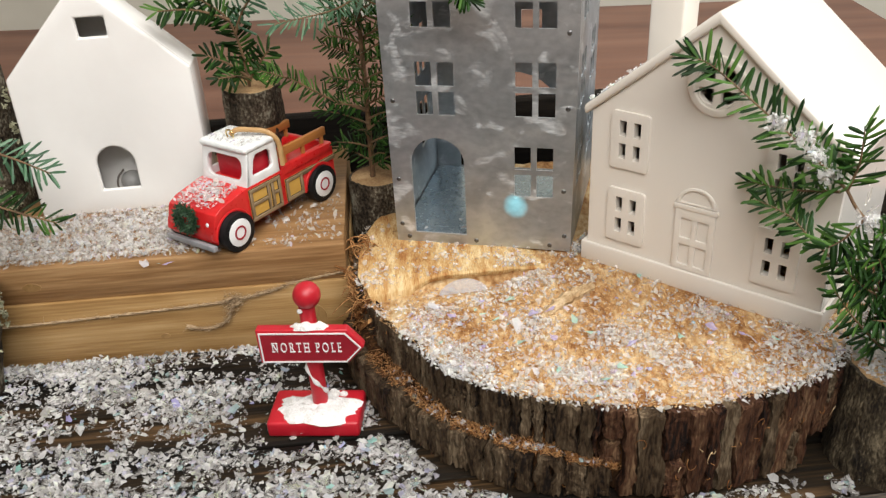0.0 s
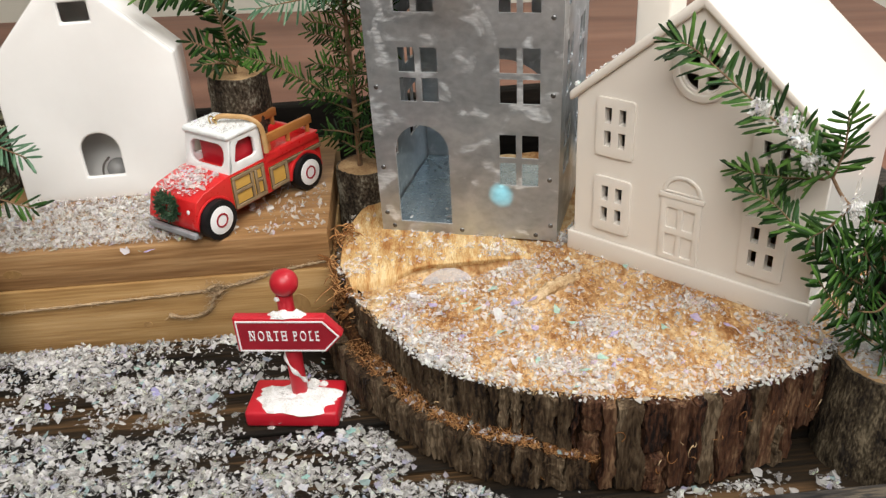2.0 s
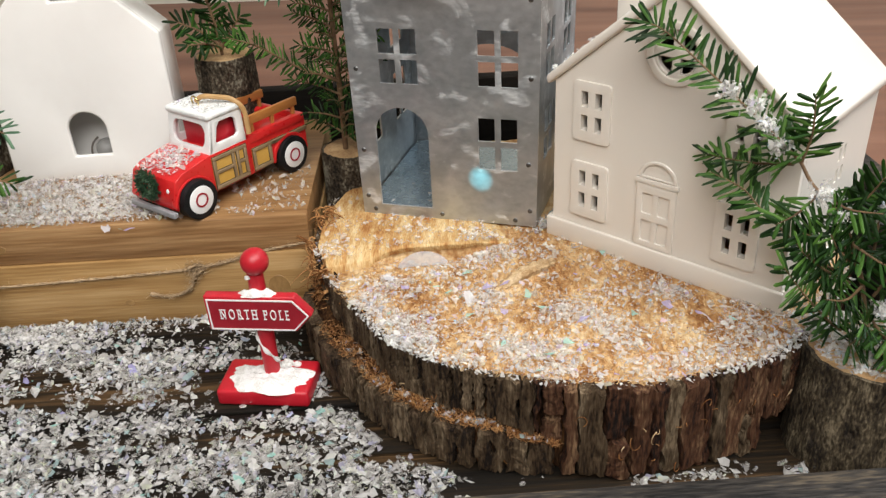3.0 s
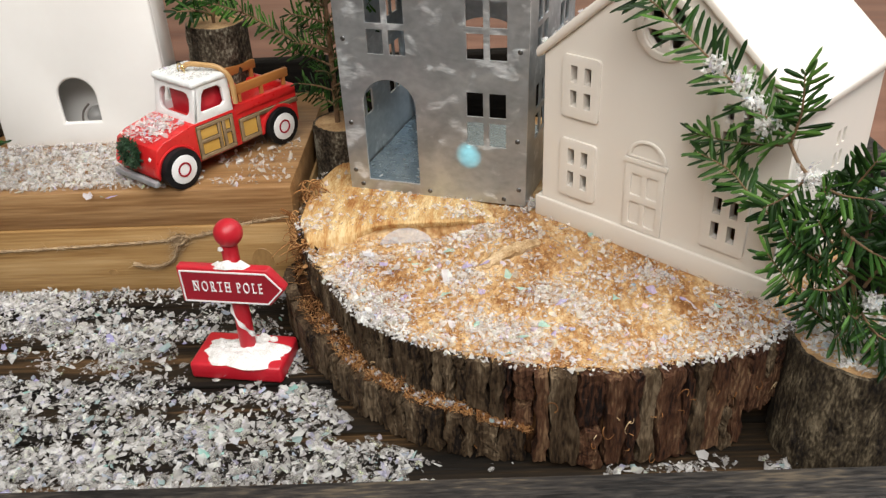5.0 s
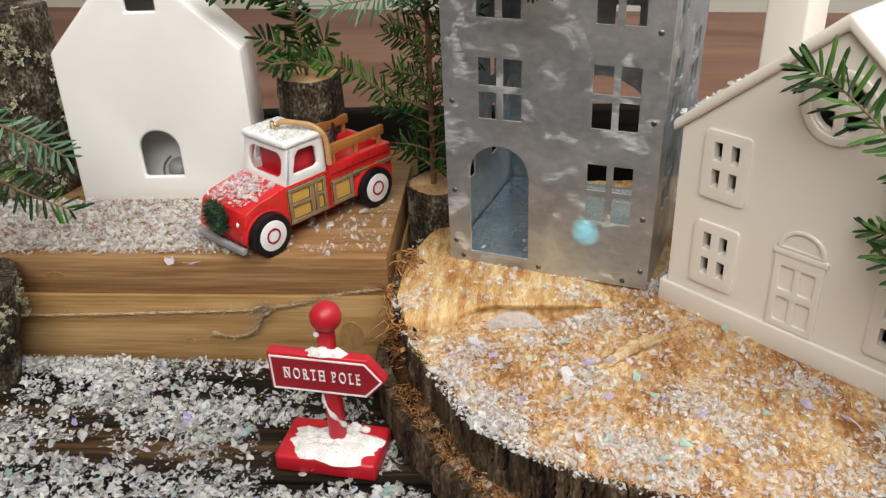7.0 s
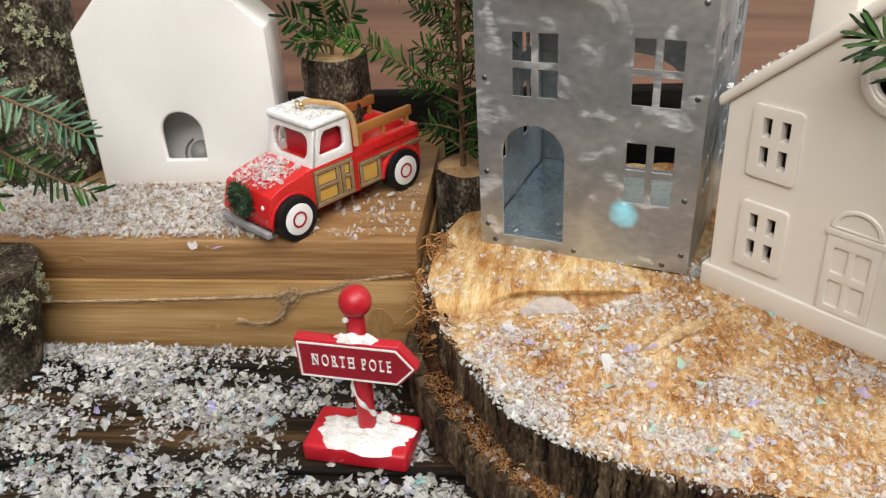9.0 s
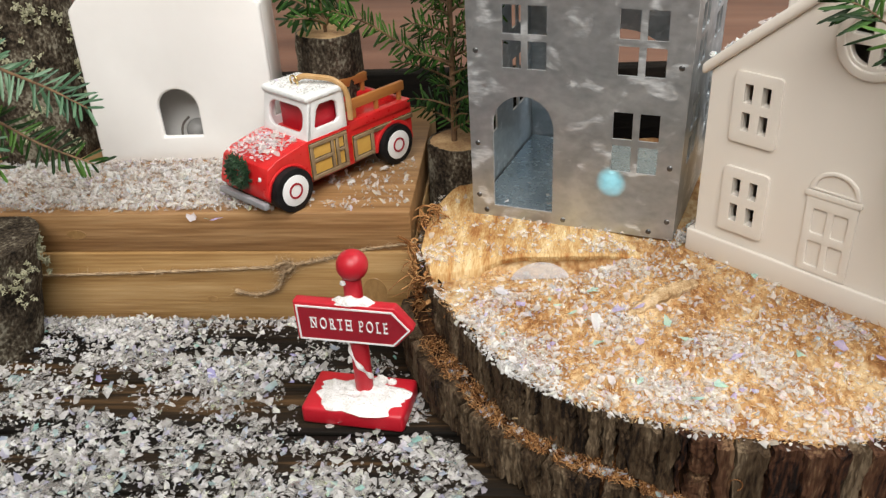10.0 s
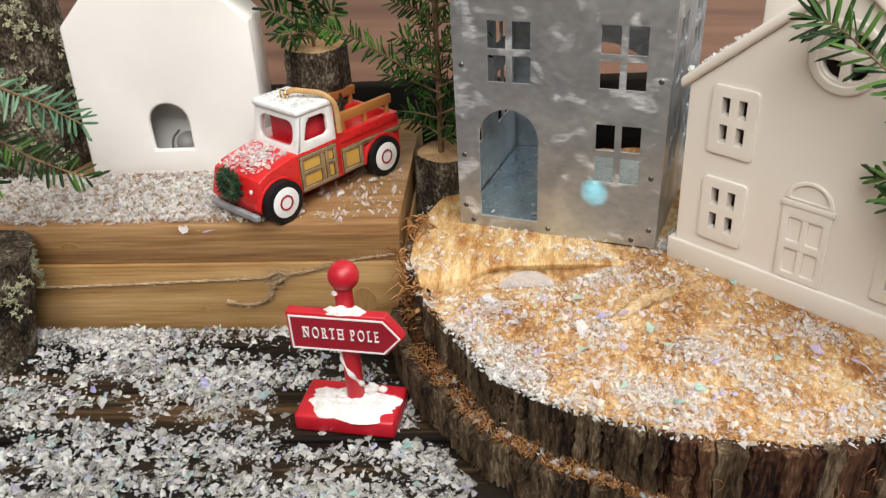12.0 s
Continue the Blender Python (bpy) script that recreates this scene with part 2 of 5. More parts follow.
M_LINE = mat("dark_line_paint", [(0.02, 0.016, 0.01), (0.04, 0.03, 0.02)], 0.6, 120)
M_RAIL = mat("orange_brown_wood", [(0.36, 0.13, 0.03), (0.46, 0.19, 0.05)], 0.5, 90, stretch=(0.3, 1, 1))
M_GREYM = mat("grey_painted_metal", [(0.2, 0.2, 0.21), (0.3, 0.3, 0.31)], 0.45, 100)
M_GOLD = mat("gold_metal", [(0.6, 0.45, 0.2), (0.75, 0.6, 0.3)], 0.25, 100, metal=1.0)
M_RIBBON = mat("tan_ribbon", [(0.42, 0.24, 0.09), (0.52, 0.32, 0.14)], 0.5, 200)
M_WREATH = mat("wreath_green", [(0.008, 0.03, 0.012), (0.03, 0.075, 0.03)], 0.6, 200, island=0.5)
M_DARK = mat("dark_interior", [(0.12, 0.1, 0.085), (0.2, 0.17, 0.15)], 0.6, 40)


# ---- building helpers ----
def finish(bm, angle=38):
    bm.normal_update()
    for f in bm.faces:
        f.smooth = True
    for e in bm.edges:
        e.smooth = not (len(e.link_faces) == 2 and e.calc_face_angle(0) > radians(angle))
    return bm


def part(name, bm, material, parent=None, label="", angle=38):
    me = bpy.data.meshes.new(name)
    finish(bm, angle).to_mesh(me)
    bm.free()
    me.materials.append(material)
    ob = new(name, me)
    ob.parent = parent
    return tagged(ob, label)


def thing(name, m, label, category, group="", kind=""):
    ob = new(name)
    ob.empty_display_size = 0.01
    ob.matrix_basis = m
    return tagged(ob, label, category, group, kind)


def raw(name, verts, faces, material, parent=None, label="", smooth=False):
    me = bpy.data.meshes.new(name)
    me.from_pydata(verts, [], faces)
    if smooth:
        me.shade_smooth()
    me.materials.append(material)
    ob = new(name, me)
    ob.parent = parent
    return tagged(ob, label)


def soften(bm, width, segments=2, angle=30):
    bm.normal_update()
    edges = [e for e in bm.edges if len(e.link_faces) == 2 and e.calc_face_angle(0) > radians(angle)]
    bmesh.ops.bevel(bm, geom=edges, offset=width, segments=segments, affect="EDGES", profile=0.5, clamp_overlap=True)
    return bm


def block(x0, x1, y0, y1, z0, z1, bevel=0.0, segments=2, bm=None):
    out = bm or bmesh.new()
    made = bmesh.ops.create_cube(out, size=1.0)["verts"]
    for v in made:
        v.co = Vector(((x0 + x1) / 2 + v.co.x * (x1 - x0), (y0 + y1) / 2 + v.co.y * (y1 - y0), (z0 + z1) / 2 + v.co.z * (z1 - z0)))
    if bevel:
        edges = list({e for v in made for e in v.link_edges})
        bmesh.ops.bevel(out, geom=edges, offset=bevel, segments=segments, affect="EDGES", profile=0.5)
    return out


def plate(outline, holes, y0, y1, bevel=0.0, segments=2):
    """An upright sheet in x and z with openings through it, from y0 to y1."""
    loops = [outline] + holes
    pts, edges = [], []
    for lp in loops:
        s = len(pts)
        pts += [Vector(p) for p in lp]
        edges += [(s + i, s + (i + 1) % len(lp)) for i in range(len(lp))]
    v, _, f, *_ = geometry.delaunay_2d_cdt(pts, edges, [], 2, 1e-7)

    def within(p, lp):
        hit = False
        for (ax, az), (bx, bz) in zip(lp, lp[1:] + lp[:1]):
            if (az > p[1]) != (bz > p[1]) and p[0] < (bx - ax) * (p[1] - az) / (bz - az) + ax:
                hit = not hit
        return hit

    bm = bmesh.new()
    vs = [bm.verts.new((p.x, y0, p.y)) for p in v]
    for face in f:
        c = (sum(v[i].x for i in face) / len(face), sum(v[i].y for i in face) / len(face))
        if within(c, outline) and not any(within(c, h) for h in holes):
            bm.faces.new([vs[i] for i in face])
    bmesh.ops.delete(bm, geom=[q for q in bm.verts if not q.link_faces], context="VERTS")
    made = bmesh.ops.extrude_face_region(bm, geom=bm.faces[:])["geom"]
    for g in made:
        if isinstance(g, bmesh.types.BMVert):
            g.co.y = y1
    bmesh.ops.recalc_face_normals(bm, faces=bm.faces[:])
    if bevel:
        soften(bm, bevel, segments)
    return bm


def rect(x0, x1, z0, z1):
    return [(x0, z0), (x1, z0), (x1, z1), (x0, z1)]


def round_rect(x0, x1, z0, z1, r, n=5):
    out = []
    for cx, cz, a in ((x1 - r, z0 + r, -90), (x1 - r, z1 - r, 0), (x0 + r, z1 - r, 90), (x0 + r, z0 + r, 180)):
        out += [(cx + r * math.cos(radians(a + 90 * i / n)), cz + r * math.sin(radians(a + 90 * i / n))) for i in range(n + 1)]
    return out


def arch(x0, x1, z0, z1, n=16):
    """A door outline with a round head that ends at z1."""
    r = (x1 - x0) / 2
    c = (x0 + x1) / 2
    rise = min(r, z1 - z0)
    return [(x0, z0), (x1, z0)] + [(c + r * math.cos(math.pi * i / n), z1 - rise + rise * math.sin(math.pi * i / n)) for i in range(n + 1)]


def ring_curve(points, radius, name, material, parent=None, label="", closed=False):
    """A round cord along points, as a mesh."""
    bm = bmesh.new()
    pts = [Vector(p) for p in points]
    sides, rings = 8, []
    for i, p in enumerate(pts):
        a = pts[(i - 1) % len(pts)] if closed or i else p
        b = pts[(i + 1) % len(pts)] if closed or i < len(pts) - 1 else p
        d = (b - a).normalized()
        s = d.orthogonal().normalized() if i == 0 else (rings_side - d * rings_side.dot(d)).normalized()
        rings_side = s
        u = d.cross(s)
        r = radius[i] if isinstance(radius, (list, tuple)) else radius
        rings.append([bm.verts.new(p + r * (s * math.cos(k * math.tau / sides) + u * math.sin(k * math.tau / sides))) for k in range(sides)])
    n = len(rings)
    for i in range(n if closed else n - 1):
        a, b = rings[i], rings[(i + 1) % n]
        for k in range(sides):
            bm.faces.new((a[k], a[(k + 1) % sides], b[(k + 1) % sides], b[k]))
    if not closed:
        bm.faces.new(rings[0][::-1])
        bm.faces.new(rings[-1])
    return part(name, bm, material, parent, label)


def smooth_path(points, n):
    """n points on a smooth line through the given ones."""
    p = [Vector(q) for q in points]
    p = [p[0] * 2 - p[1]] + p + [p[-1] * 2 - p[-2]]
    out = []
    for i in range(n):
        s = i / (n - 1) * (len(p) - 3)
        k = min(int(s), len(p) - 4)
        t = s - k
        a, b, c, d = p[k:k + 4]
        out.append(0.5 * ((2 * b) + (c - a) * t + (2 * a - 5 * b + 4 * c - d) * t * t + (3 * b - a - 3 * c + d) * t ** 3))
    return out


# ---- snow, slivers and needles ----
def flakes(name, spots, low, high, material, lift, label, seed, tilt=0.42, category="artificial snow", parent=None):
    """Thin ragged flakes at the given spots."""
    rng = random.Random(seed)
    verts, faces = [], []
    for x, y, z in spots:
        r = low + (high - low) * rng.random() ** 2.2
        k = rng.choice((5, 6, 7, 8))
        a0 = rng.random() * math.tau
        turn = Euler((rng.gauss(0, tilt), rng.gauss(0, tilt), rng.random() * math.tau)).to_matrix()
        sx, sy = rng.uniform(0.7, 1.3), rng.uniform(0.5, 1.0)
        s = len(verts)
        c = Vector((x, y, z + lift * rng.random() + 0.25 * r))
        for i in range(k):
            a = a0 + math.tau * i / k + rng.uniform(-0.4, 0.4)
            q = rng.choice((0.5, 0.75, 1.0, 1.25)) * rng.uniform(0.85, 1.15) * r
            verts.append(c + turn @ Vector((q * sx * math.cos(a), q * sy * math.sin(a), rng.uniform(-0.15, 0.15) * r)))
        verts.append(c + turn @ Vector((0, 0, 0.18 * r)))
        faces += [(s + i, s + (i + 1) % k, s + k) for i in range(k)]
    ob = raw(name, verts, faces, material, parent, label)
    if parent is None:
        tagged(ob, category=category, kind="stuff")
    else:
        tagged(ob, kind="stuff")
    return ob


def slivers(name, spots, low, high, width, material, label, seed, category="wood slivers", upright=0.5, parent=None):
    """Thin splinters, each a three-sided spike."""
    rng = random.Random(seed)
    verts, faces = [], []
    for x, y, z in spots:
        ln = rng.uniform(low, high)
        a, e = rng.random() * math.tau, abs(rng.gauss(0, upright))
        d = Vector((math.cos(a) * math.cos(e), math.sin(a) * math.cos(e), math.sin(e)))
        s = d.orthogonal().normalized()
        u = d.cross(s)
        w = width * rng.uniform(0.5, 1.4)
        p = Vector((x, y, z))
        i = len(verts)
        verts += [p + w * (s * math.cos(k * 2.094) + u * math.sin(k * 2.094)) for k in range(3)] + [p + d * ln]
        faces += [(i, i + 1, i + 3), (i + 1, i + 2, i + 3), (i + 2, i, i + 3)]
    ob = raw(name, verts, faces, material, parent, label)
    tagged(ob, category="" if parent else category, kind="stuff")
    return ob


def add_needle(verts, faces, base, d, up, ln, w):
    """One flat blunt needle with a raised midrib."""
    s = d.cross(up)
    s = s.normalized() if s.length > 1e-6 else d.orthogonal().normalized()
    n = s.cross(d)
    i = len(verts)
    verts += [base - s * w * 0.25, base + s * w * 0.25, base + d * ln * 0.4 + s * w * 0.5, base + d * ln * 0.4 - s * w * 0.5,
              base + d * ln * 0.88 + s * w * 0.42 - n * w * 0.1, base + d * ln * 0.88 - s * w * 0.42 - n * w * 0.1, base + d * ln - n * w * 0.2,
              base + d * ln * 0.4 + n * w * 0.22, base + d * ln * 0.88 + n * w * 0.08]
    faces += [(i, i + 1, i + 7), (i + 1, i + 2, i + 7), (i, i + 7, i + 3), (i + 7, i + 2, i + 4, i + 8), (i + 3, i + 7, i + 8, i + 5), (i + 8, i + 4, i + 6), (i + 5, i + 8, i + 6),
              (i + 1, i, i + 3, i + 2), (i + 2, i + 3, i + 5, i + 4), (i + 4, i + 5, i + 6)]


def branch(points, parent, seed, needle=0.0135, width=0.0022, gap=0.00122, thick=0.0011, material=None, bare=0.0, spread=62, flat=0.5, facing=None):
    """A fir twig through points (root first) with its needles in flat rows on both sides."""
    rng = random.Random(seed)
    n = max(8, int(sum((Vector(b) - Vector(a)).length for a, b in zip(points, points[1:])) / 0.004))
    path = smooth_path(points, n)
    twig = ring_curve(path, [thick * (1.15 - 0.75 * i / (n - 1)) for i in range(n)], "twig", M_TWIG, parent)
    verts, faces = [], []
    total = sum((b - a).length for a, b in zip(path, path[1:]))
    count = int(total / gap)
    face = Vector(facing or (0.05, -0.75, 0.65)).normalized()
    for k in range(count):
        f = bare + (1 - bare) * k / max(1, count - 1)
        q = f * (n - 1)
        i = min(int(q), n - 2)
        p = path[i].lerp(path[i + 1], q - i)
        d = (path[i + 1] - path[i]).normalized()
        side = d.cross(face).normalized() * (1 if k % 2 else -1)
        up = side.cross(d) * (1 if k % 2 else -1)
        if up.dot(face) < 0:
            up = -up
        ang = radians(spread * (1 - 0.45 * max(0, (f - 0.85) / 0.15)) + rng.gauss(0, 9))
        roll = rng.gauss(0.1, flat)
        out = (side * math.cos(roll) + up * math.sin(roll))
        nd = (d * math.cos(ang) + out * math.sin(ang) + Vector((0, 0, rng.gauss(-0.02, 0.08)))).normalized()
        ln = needle * rng.uniform(0.75, 1.15) * (1 - 0.25 * max(0, (f - 0.8) / 0.2))
        add_needle(verts, faces, p + nd * thick * 0.4, nd, up + Vector((0, 0, 0.3)), ln, width * rng.uniform(0.8, 1.2))
    ob = raw("needles", verts, faces, material or M_NEEDLE, twig)
    tagged(ob, kind="stuff")
    return twig


def log_body(r0, r1, h, parent, bark, cut, seed, dent=0.06, sides=64, rows=14, lean=(0, 0)):
    """A short upright log: rough bark round the side, and a pale cut face inside a bark rim."""
    off = Vector((seed * 3.7, seed * 1.3, 0))
    bm = bmesh.new()
    rings = []
    for j in range(rows + 1):
        f = j / rows
        ring = []
        for i in range(sides):
            a = math.tau * i / sides
            d = Vector((math.cos(a), math.sin(a), 0))
            r = (r0 + (r1 - r0) * f) * (1 + dent * noise.noise(d * 1.2 + off) + 0.05 * noise.noise(Vector((d.x * 6, d.y * 6, f * h * 60)) + off)
                                        + 0.035 * noise.noise(Vector((d.x * 16, d.y * 16, f * h * 130)) + off))
            ring.append(bm.verts.new((d.x * r + lean[0] * f, d.y * r + lean[1] * f, h * f)))
        rings.append(ring)
    for a, b in zip(rings, rings[1:]):
        for i in range(sides):
            bm.faces.new((a[i], a[(i + 1) % sides], b[(i + 1) % sides], b[i]))
    bm.faces.new(rings[0][::-1])
    inner = [bm.verts.new(v.co * 0.93 + Vector((lean[0] * 0.07, lean[1] * 0.07, h * 0.07))) for v in rings[-1]]
    low = [bm.verts.new(v.co - Vector((0, 0, 0.0012))) for v in inner]
    for a, b in ((rings[-1], inner), (inner, low)):
        for i in range(sides):
            bm.faces.new((a[i], a[(i + 1) % sides], b[(i + 1) % sides], b[i]))
    bm.faces.new(low)
    tops = [v.co.copy() for v in inner]
    body = part("log", bm, bark, parent, angle=60)
    bm = bmesh.new()
    vs = [bm.verts.new((c.x * 1.0, c.y * 1.0, h - 0.0002)) for c in tops]
    lo = [bm.verts.new((c.x * 1.0, c.y * 1.0, h - 0.001)) for c in tops]
    bm.faces.new(vs)
    for i in range(sides):
        bm.faces.new((lo[i], lo[(i + 1) % sides], vs[(i + 1) % sides], vs[i]))
    part("cut_face", bm, cut, body, "pale sawn end grain")
    return body


# ---- room, table and tray ----
def setting(name, bm, material, label, category):
    return tagged(part(name, bm, material), label, category, kind="structure")


setting("wall_north", block(-3, 3, 2.3, 2.4, -0.76, 1.9), M_WALL, "plain cream painted wall behind the table", "wall")
setting("wall_south", block(-3, 3, -2.6, -2.5, -0.76, 1.9), M_WALL, "plain cream painted wall", "wall")
setting("wall_east", block(3, 3.1, -2.6, 2.4, -0.76, 1.9), M_WALL, "plain cream painted wall", "wall")
setting("wall_west", block(-3.1, -3, -2.6, 2.4, -0.76, 1.9), M_WALL, "plain cream painted wall", "wall")
setting("ceiling", block(-3.1, 3.1, -2.6, 2.4, 1.9, 2.0), M_CEIL, "plain white ceiling", "ceiling")
setting("floor", block(-3.1, 3.1, -2.6, 2.4, -0.86, -0.76), M_CARPET, "plain brown room floor", "floor")

table = thing("table", pose(0, 0, 0, 0, 0, -3), "brown wood-grain laminate table top", "table")
part("tabletop", block(-1.6, 0.62, -0.6, 1.46, -0.05, -0.0125, 0.003), M_TABLE, table)
for lx in (-1.5, 0.5):
    for ly in (-0.5, 1.36):
        part("leg", block(lx - 0.03, lx + 0.03, ly - 0.03, ly + 0.03, -0.76, -0.05, 0.002), M_TRAY, table)

TA = 4.5
tray = thing("wooden_tray", pose(0, 0, 0, 0, 0, TA), "dark weathered wooden crate tray with slatted floor", "tray")
TX0, TX1, TY0, TY1, TH = -0.50, 0.318, 0.212, 0.673, 0.095
# Back and left boards use the darker of the two board colours.
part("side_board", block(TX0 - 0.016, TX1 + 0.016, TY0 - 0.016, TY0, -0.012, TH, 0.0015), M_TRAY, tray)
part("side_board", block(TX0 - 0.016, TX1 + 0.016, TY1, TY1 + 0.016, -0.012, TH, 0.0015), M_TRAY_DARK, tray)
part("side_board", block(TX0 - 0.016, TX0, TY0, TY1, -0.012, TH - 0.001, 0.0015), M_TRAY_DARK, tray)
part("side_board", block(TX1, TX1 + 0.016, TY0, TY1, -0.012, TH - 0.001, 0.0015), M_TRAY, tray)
part("bottom_board", block(TX0, TX1, TY0, TY1, -0.012, -0.004), M_FLOOR, tray)
slat_w = (TY1 - TY0) / 11
for i in range(11):
    y = TY0 + i * slat_w
    part("slat", block(TX0, TX1, y + 0.0012, y + slat_w - 0.0012, -0.0038, 0.0, 0.001), M_FLOOR, tray)

# ---- wooden riser blocks ----
BX = pose(-0.062, 0.4775, 0, 0, 0, 3.8)
riser = thing("wooden_riser", BX, "yellow-brown varnished pine block, the lower of a stack", "wood block")
part("plank", block(-0.42, 0.0, 0.0, 0.178, 0.0, 0.0492, 0.0012), M_PINE, riser)
riser2 = thing("wooden_riser", BX @ pose(0, 0, 0.0493), "reddish-brown varnished pine block stacked on another", "wood block")
part("plank", block(-0.42, -0.0015, 0.0018, 0.176, 0.0, 0.0253, 0.0012), M_PINE_RED, riser2)
M_KNOT = mat("wood_knot", [(0.23, 0.125, 0.043), (0.34, 0.2, 0.078)], 0.45, 150, stretch=(2, 1, 1))
for kx, kz, kr, kh in ((-0.026, 0.021, 0.0075, 0.0105), (-0.128, 0.0165, 0.003, 0.0022)):
    part("wood_knot", plate([(kx + kr * math.cos(math.tau * i / 28), kz + kh * math.sin(math.tau * i / 28)) for i in range(28)], [], -0.0003, 0.001, 0.0002, 1), M_KNOT, riser, "darker oval knot in the pine")
part("wood_knot", plate([(-0.205 + 0.006 * math.cos(math.tau * i / 28), 0.012 + 0.0032 * math.sin(math.tau * i / 28)) for i in range(28)], [], 0.0015, 0.0028, 0.0002, 1), M_KNOT, riser2, "darker oval knot in the pine")
BOX_TOP = 0.0746

# ---- wood slice ----
SC = Vector((0.085, 0.455, 0))
TURNS = [0, 20, 180 / 5, 60, 90, 120, 145, 165, 180, 200, 213, 230, 248, 261, 283, 302, 311, 323, 331, 345, 360]
RADII = [0.188, 0.19, 0.19, 0.186, 0.182, 0.183, 0.165, 0.149, 0.143, 0.131, 0.126, 0.13, 0.131, 0.132, 0.141, 0.151, 0.159, 0.164, 0.164, 0.176, 0.188]


def slice_radius(deg):
    return float(np.interp(deg % 360, TURNS, RADII))


def step_line(x):
    return 0.44 + 0.34 * (x + 0.05) if x < 0 else 0.457 + 0.09 * x


def on_step(x, y):
    return x < 0.066 and y > step_line(x)


def slice_top(x, y):
    base = 0.0585 - 0.0055 * math.exp(-((x + 0.005) / 0.055) ** 2 - ((y - 0.442) / 0.026) ** 2)
    base -= 0.006 * math.exp(-((x - 0.026) / 0.032) ** 2 - ((y - 0.457) / 0.013) ** 2)
    if x < 0.062:
        base -= 0.0045 * math.exp(-((y - step_line(x) + 0.0008) / 0.0019) ** 2) * min(1.0, (0.062 - x) / 0.02)
    base -= 0.0035 * math.exp(-((x + 0.045) / 0.018) ** 2 - ((y - 0.439) / 0.012) ** 2)
    ridge = 0.0042 * math.exp(-(((x - 0.075) * 0.67 - (y - 0.42) * 0.74) / 0.004) ** 2) * math.exp(-(((x - 0.075) * 0.74 + (y - 0.42) * 0.67) / 0.024) ** 2)
    h = base + ridge
    h = min(h, 0.0602)
    return h + 0.0006 * noise.noise(Vector((x * 160, y * 160, 0))) + 0.0004 * noise.noise(Vector((x * 500, y * 500, 5)))


def lip_at(deg):
    """How far the broken lower ledge stands out, 0 to 1."""
    wide = 0.58 + 0.42 * max(0.0, min(1.0, (234 - deg) / 26)) + 0.12 * noise.noise(Vector((deg * 0.14, 3, 1)))
    return wide * max(0.0, min(1.0, (deg - 168) / 14)) * max(0.0, min(1.0, (272 - deg) / 22))


def bark_relief(a, z):
    """Plates of bark with deep upright furrows: 0 in a furrow, 1 on a plate."""
    s = a * 0.15
    warp = 0.007 * noise.noise(Vector((s * 60, z * 45, 1.0)))
    d, c = noise.voronoi(Vector(((s + warp) * 80, z * 9 + 0.6 * noise.noise(Vector((s * 50, 0, 2))), 0.0)))
    proud = noise.cell(c[0] * 7.3)
    return max(0.0, min(1.0, (d[1] - d[0]) * 5.5)) * (0.8 + 0.35 * proud)


wood = thing("wood_slice", pose(0, 0, 0), "thick round tree slice with rough bark and sawn golden face", "wood slice")
N, J = 1080, 36
verts, faces = [], []
for j in range(J + 1):
    f = j / J
    for i in range(N):
        deg = 360 * i / N
        a = radians(deg)
        r = slice_radius(deg)
        x, y = SC.x + r * math.cos(a), SC.y + r * math.sin(a)
        zt = slice_top(x, y)
        low = 0.02 * max(0.0, min(1.0, (deg - 311) / 7)) * max(0.0, min(1.0, (358 - deg) / 10))
        z = low + (zt - low) * f
        lip = lip_at(deg)
        cut = 0.029 + 0.006 * noise.noise(Vector((a * 5, 0, 7))) - 0.012 * max(0.0, (deg - 255) / 20 if deg > 255 else 0) + 0.004 * max(0, (205 - deg) / 30)
        step = 1 / (1 + math.exp(min(40, max(-40, (z - cut) / 0.0012))))
        p = bark_relief(a, z + (0.2 if z > cut and lip > 0.3 else 0))
        rough = -0.0045 + 0.0035 * (p - 1) + 0.002 * noise.noise(Vector((a * 14, z * 60, 0))) + 0.0014 * noise.noise(Vector((a * 45, z * 200, 3)))
        under = -0.008 * max(0.0, 1 - f * 3.2) * max(0.0, min(1.0, (deg - 298) / 18)) * (1 if deg < 360 else 0)
        edge = -0.0012 * max(0, (f - 0.93) / 0.07)
        r += rough + lip * (0.0145 * step - 0.004) + under + edge - (0.003 if f in (0.0,) else 0)
        verts.append((SC.x + r * math.cos(a), SC.y + r * math.sin(a), z))
for j in range(J):
    for i in range(N):
        k = (i + 1) % N
        faces.append((j * N + i, j * N + k, (j + 1) * N + k, (j + 1) * N + i))
for i in range(N):
    deg = 360 * i / N
    r = slice_radius(deg) - 0.011
    x, y = SC.x + r * math.cos(radians(deg)), SC.y + r * math.sin(radians(deg))
    verts.append((x, y, slice_top(x, y) - 0.0012))
for i in range(N):
    k = (i + 1) % N
    faces.append((J * N + i, J * N + k, (J + 1) * N + k, (J + 1) * N + i))
faces.append(tuple(range(N))[::-1])
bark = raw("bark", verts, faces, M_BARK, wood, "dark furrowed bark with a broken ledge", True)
verts, faces = [], []
R = 110
for j in range(R + 1):
    f = j / R
    for i in range(N // 2):
        deg = 720 * i / N
        r = (slice_radius(deg) - 0.0045 + 0.002 * noise.noise(Vector((deg * 0.12, 0, 3)))) * (1 - f * 0.995)
        x, y = SC.x + r * math.cos(radians(deg)), SC.y + r * math.sin(radians(deg))
        verts.append((x, y, slice_top(x, y) + (0.0009 if j else -0.003)))
n2 = N // 2
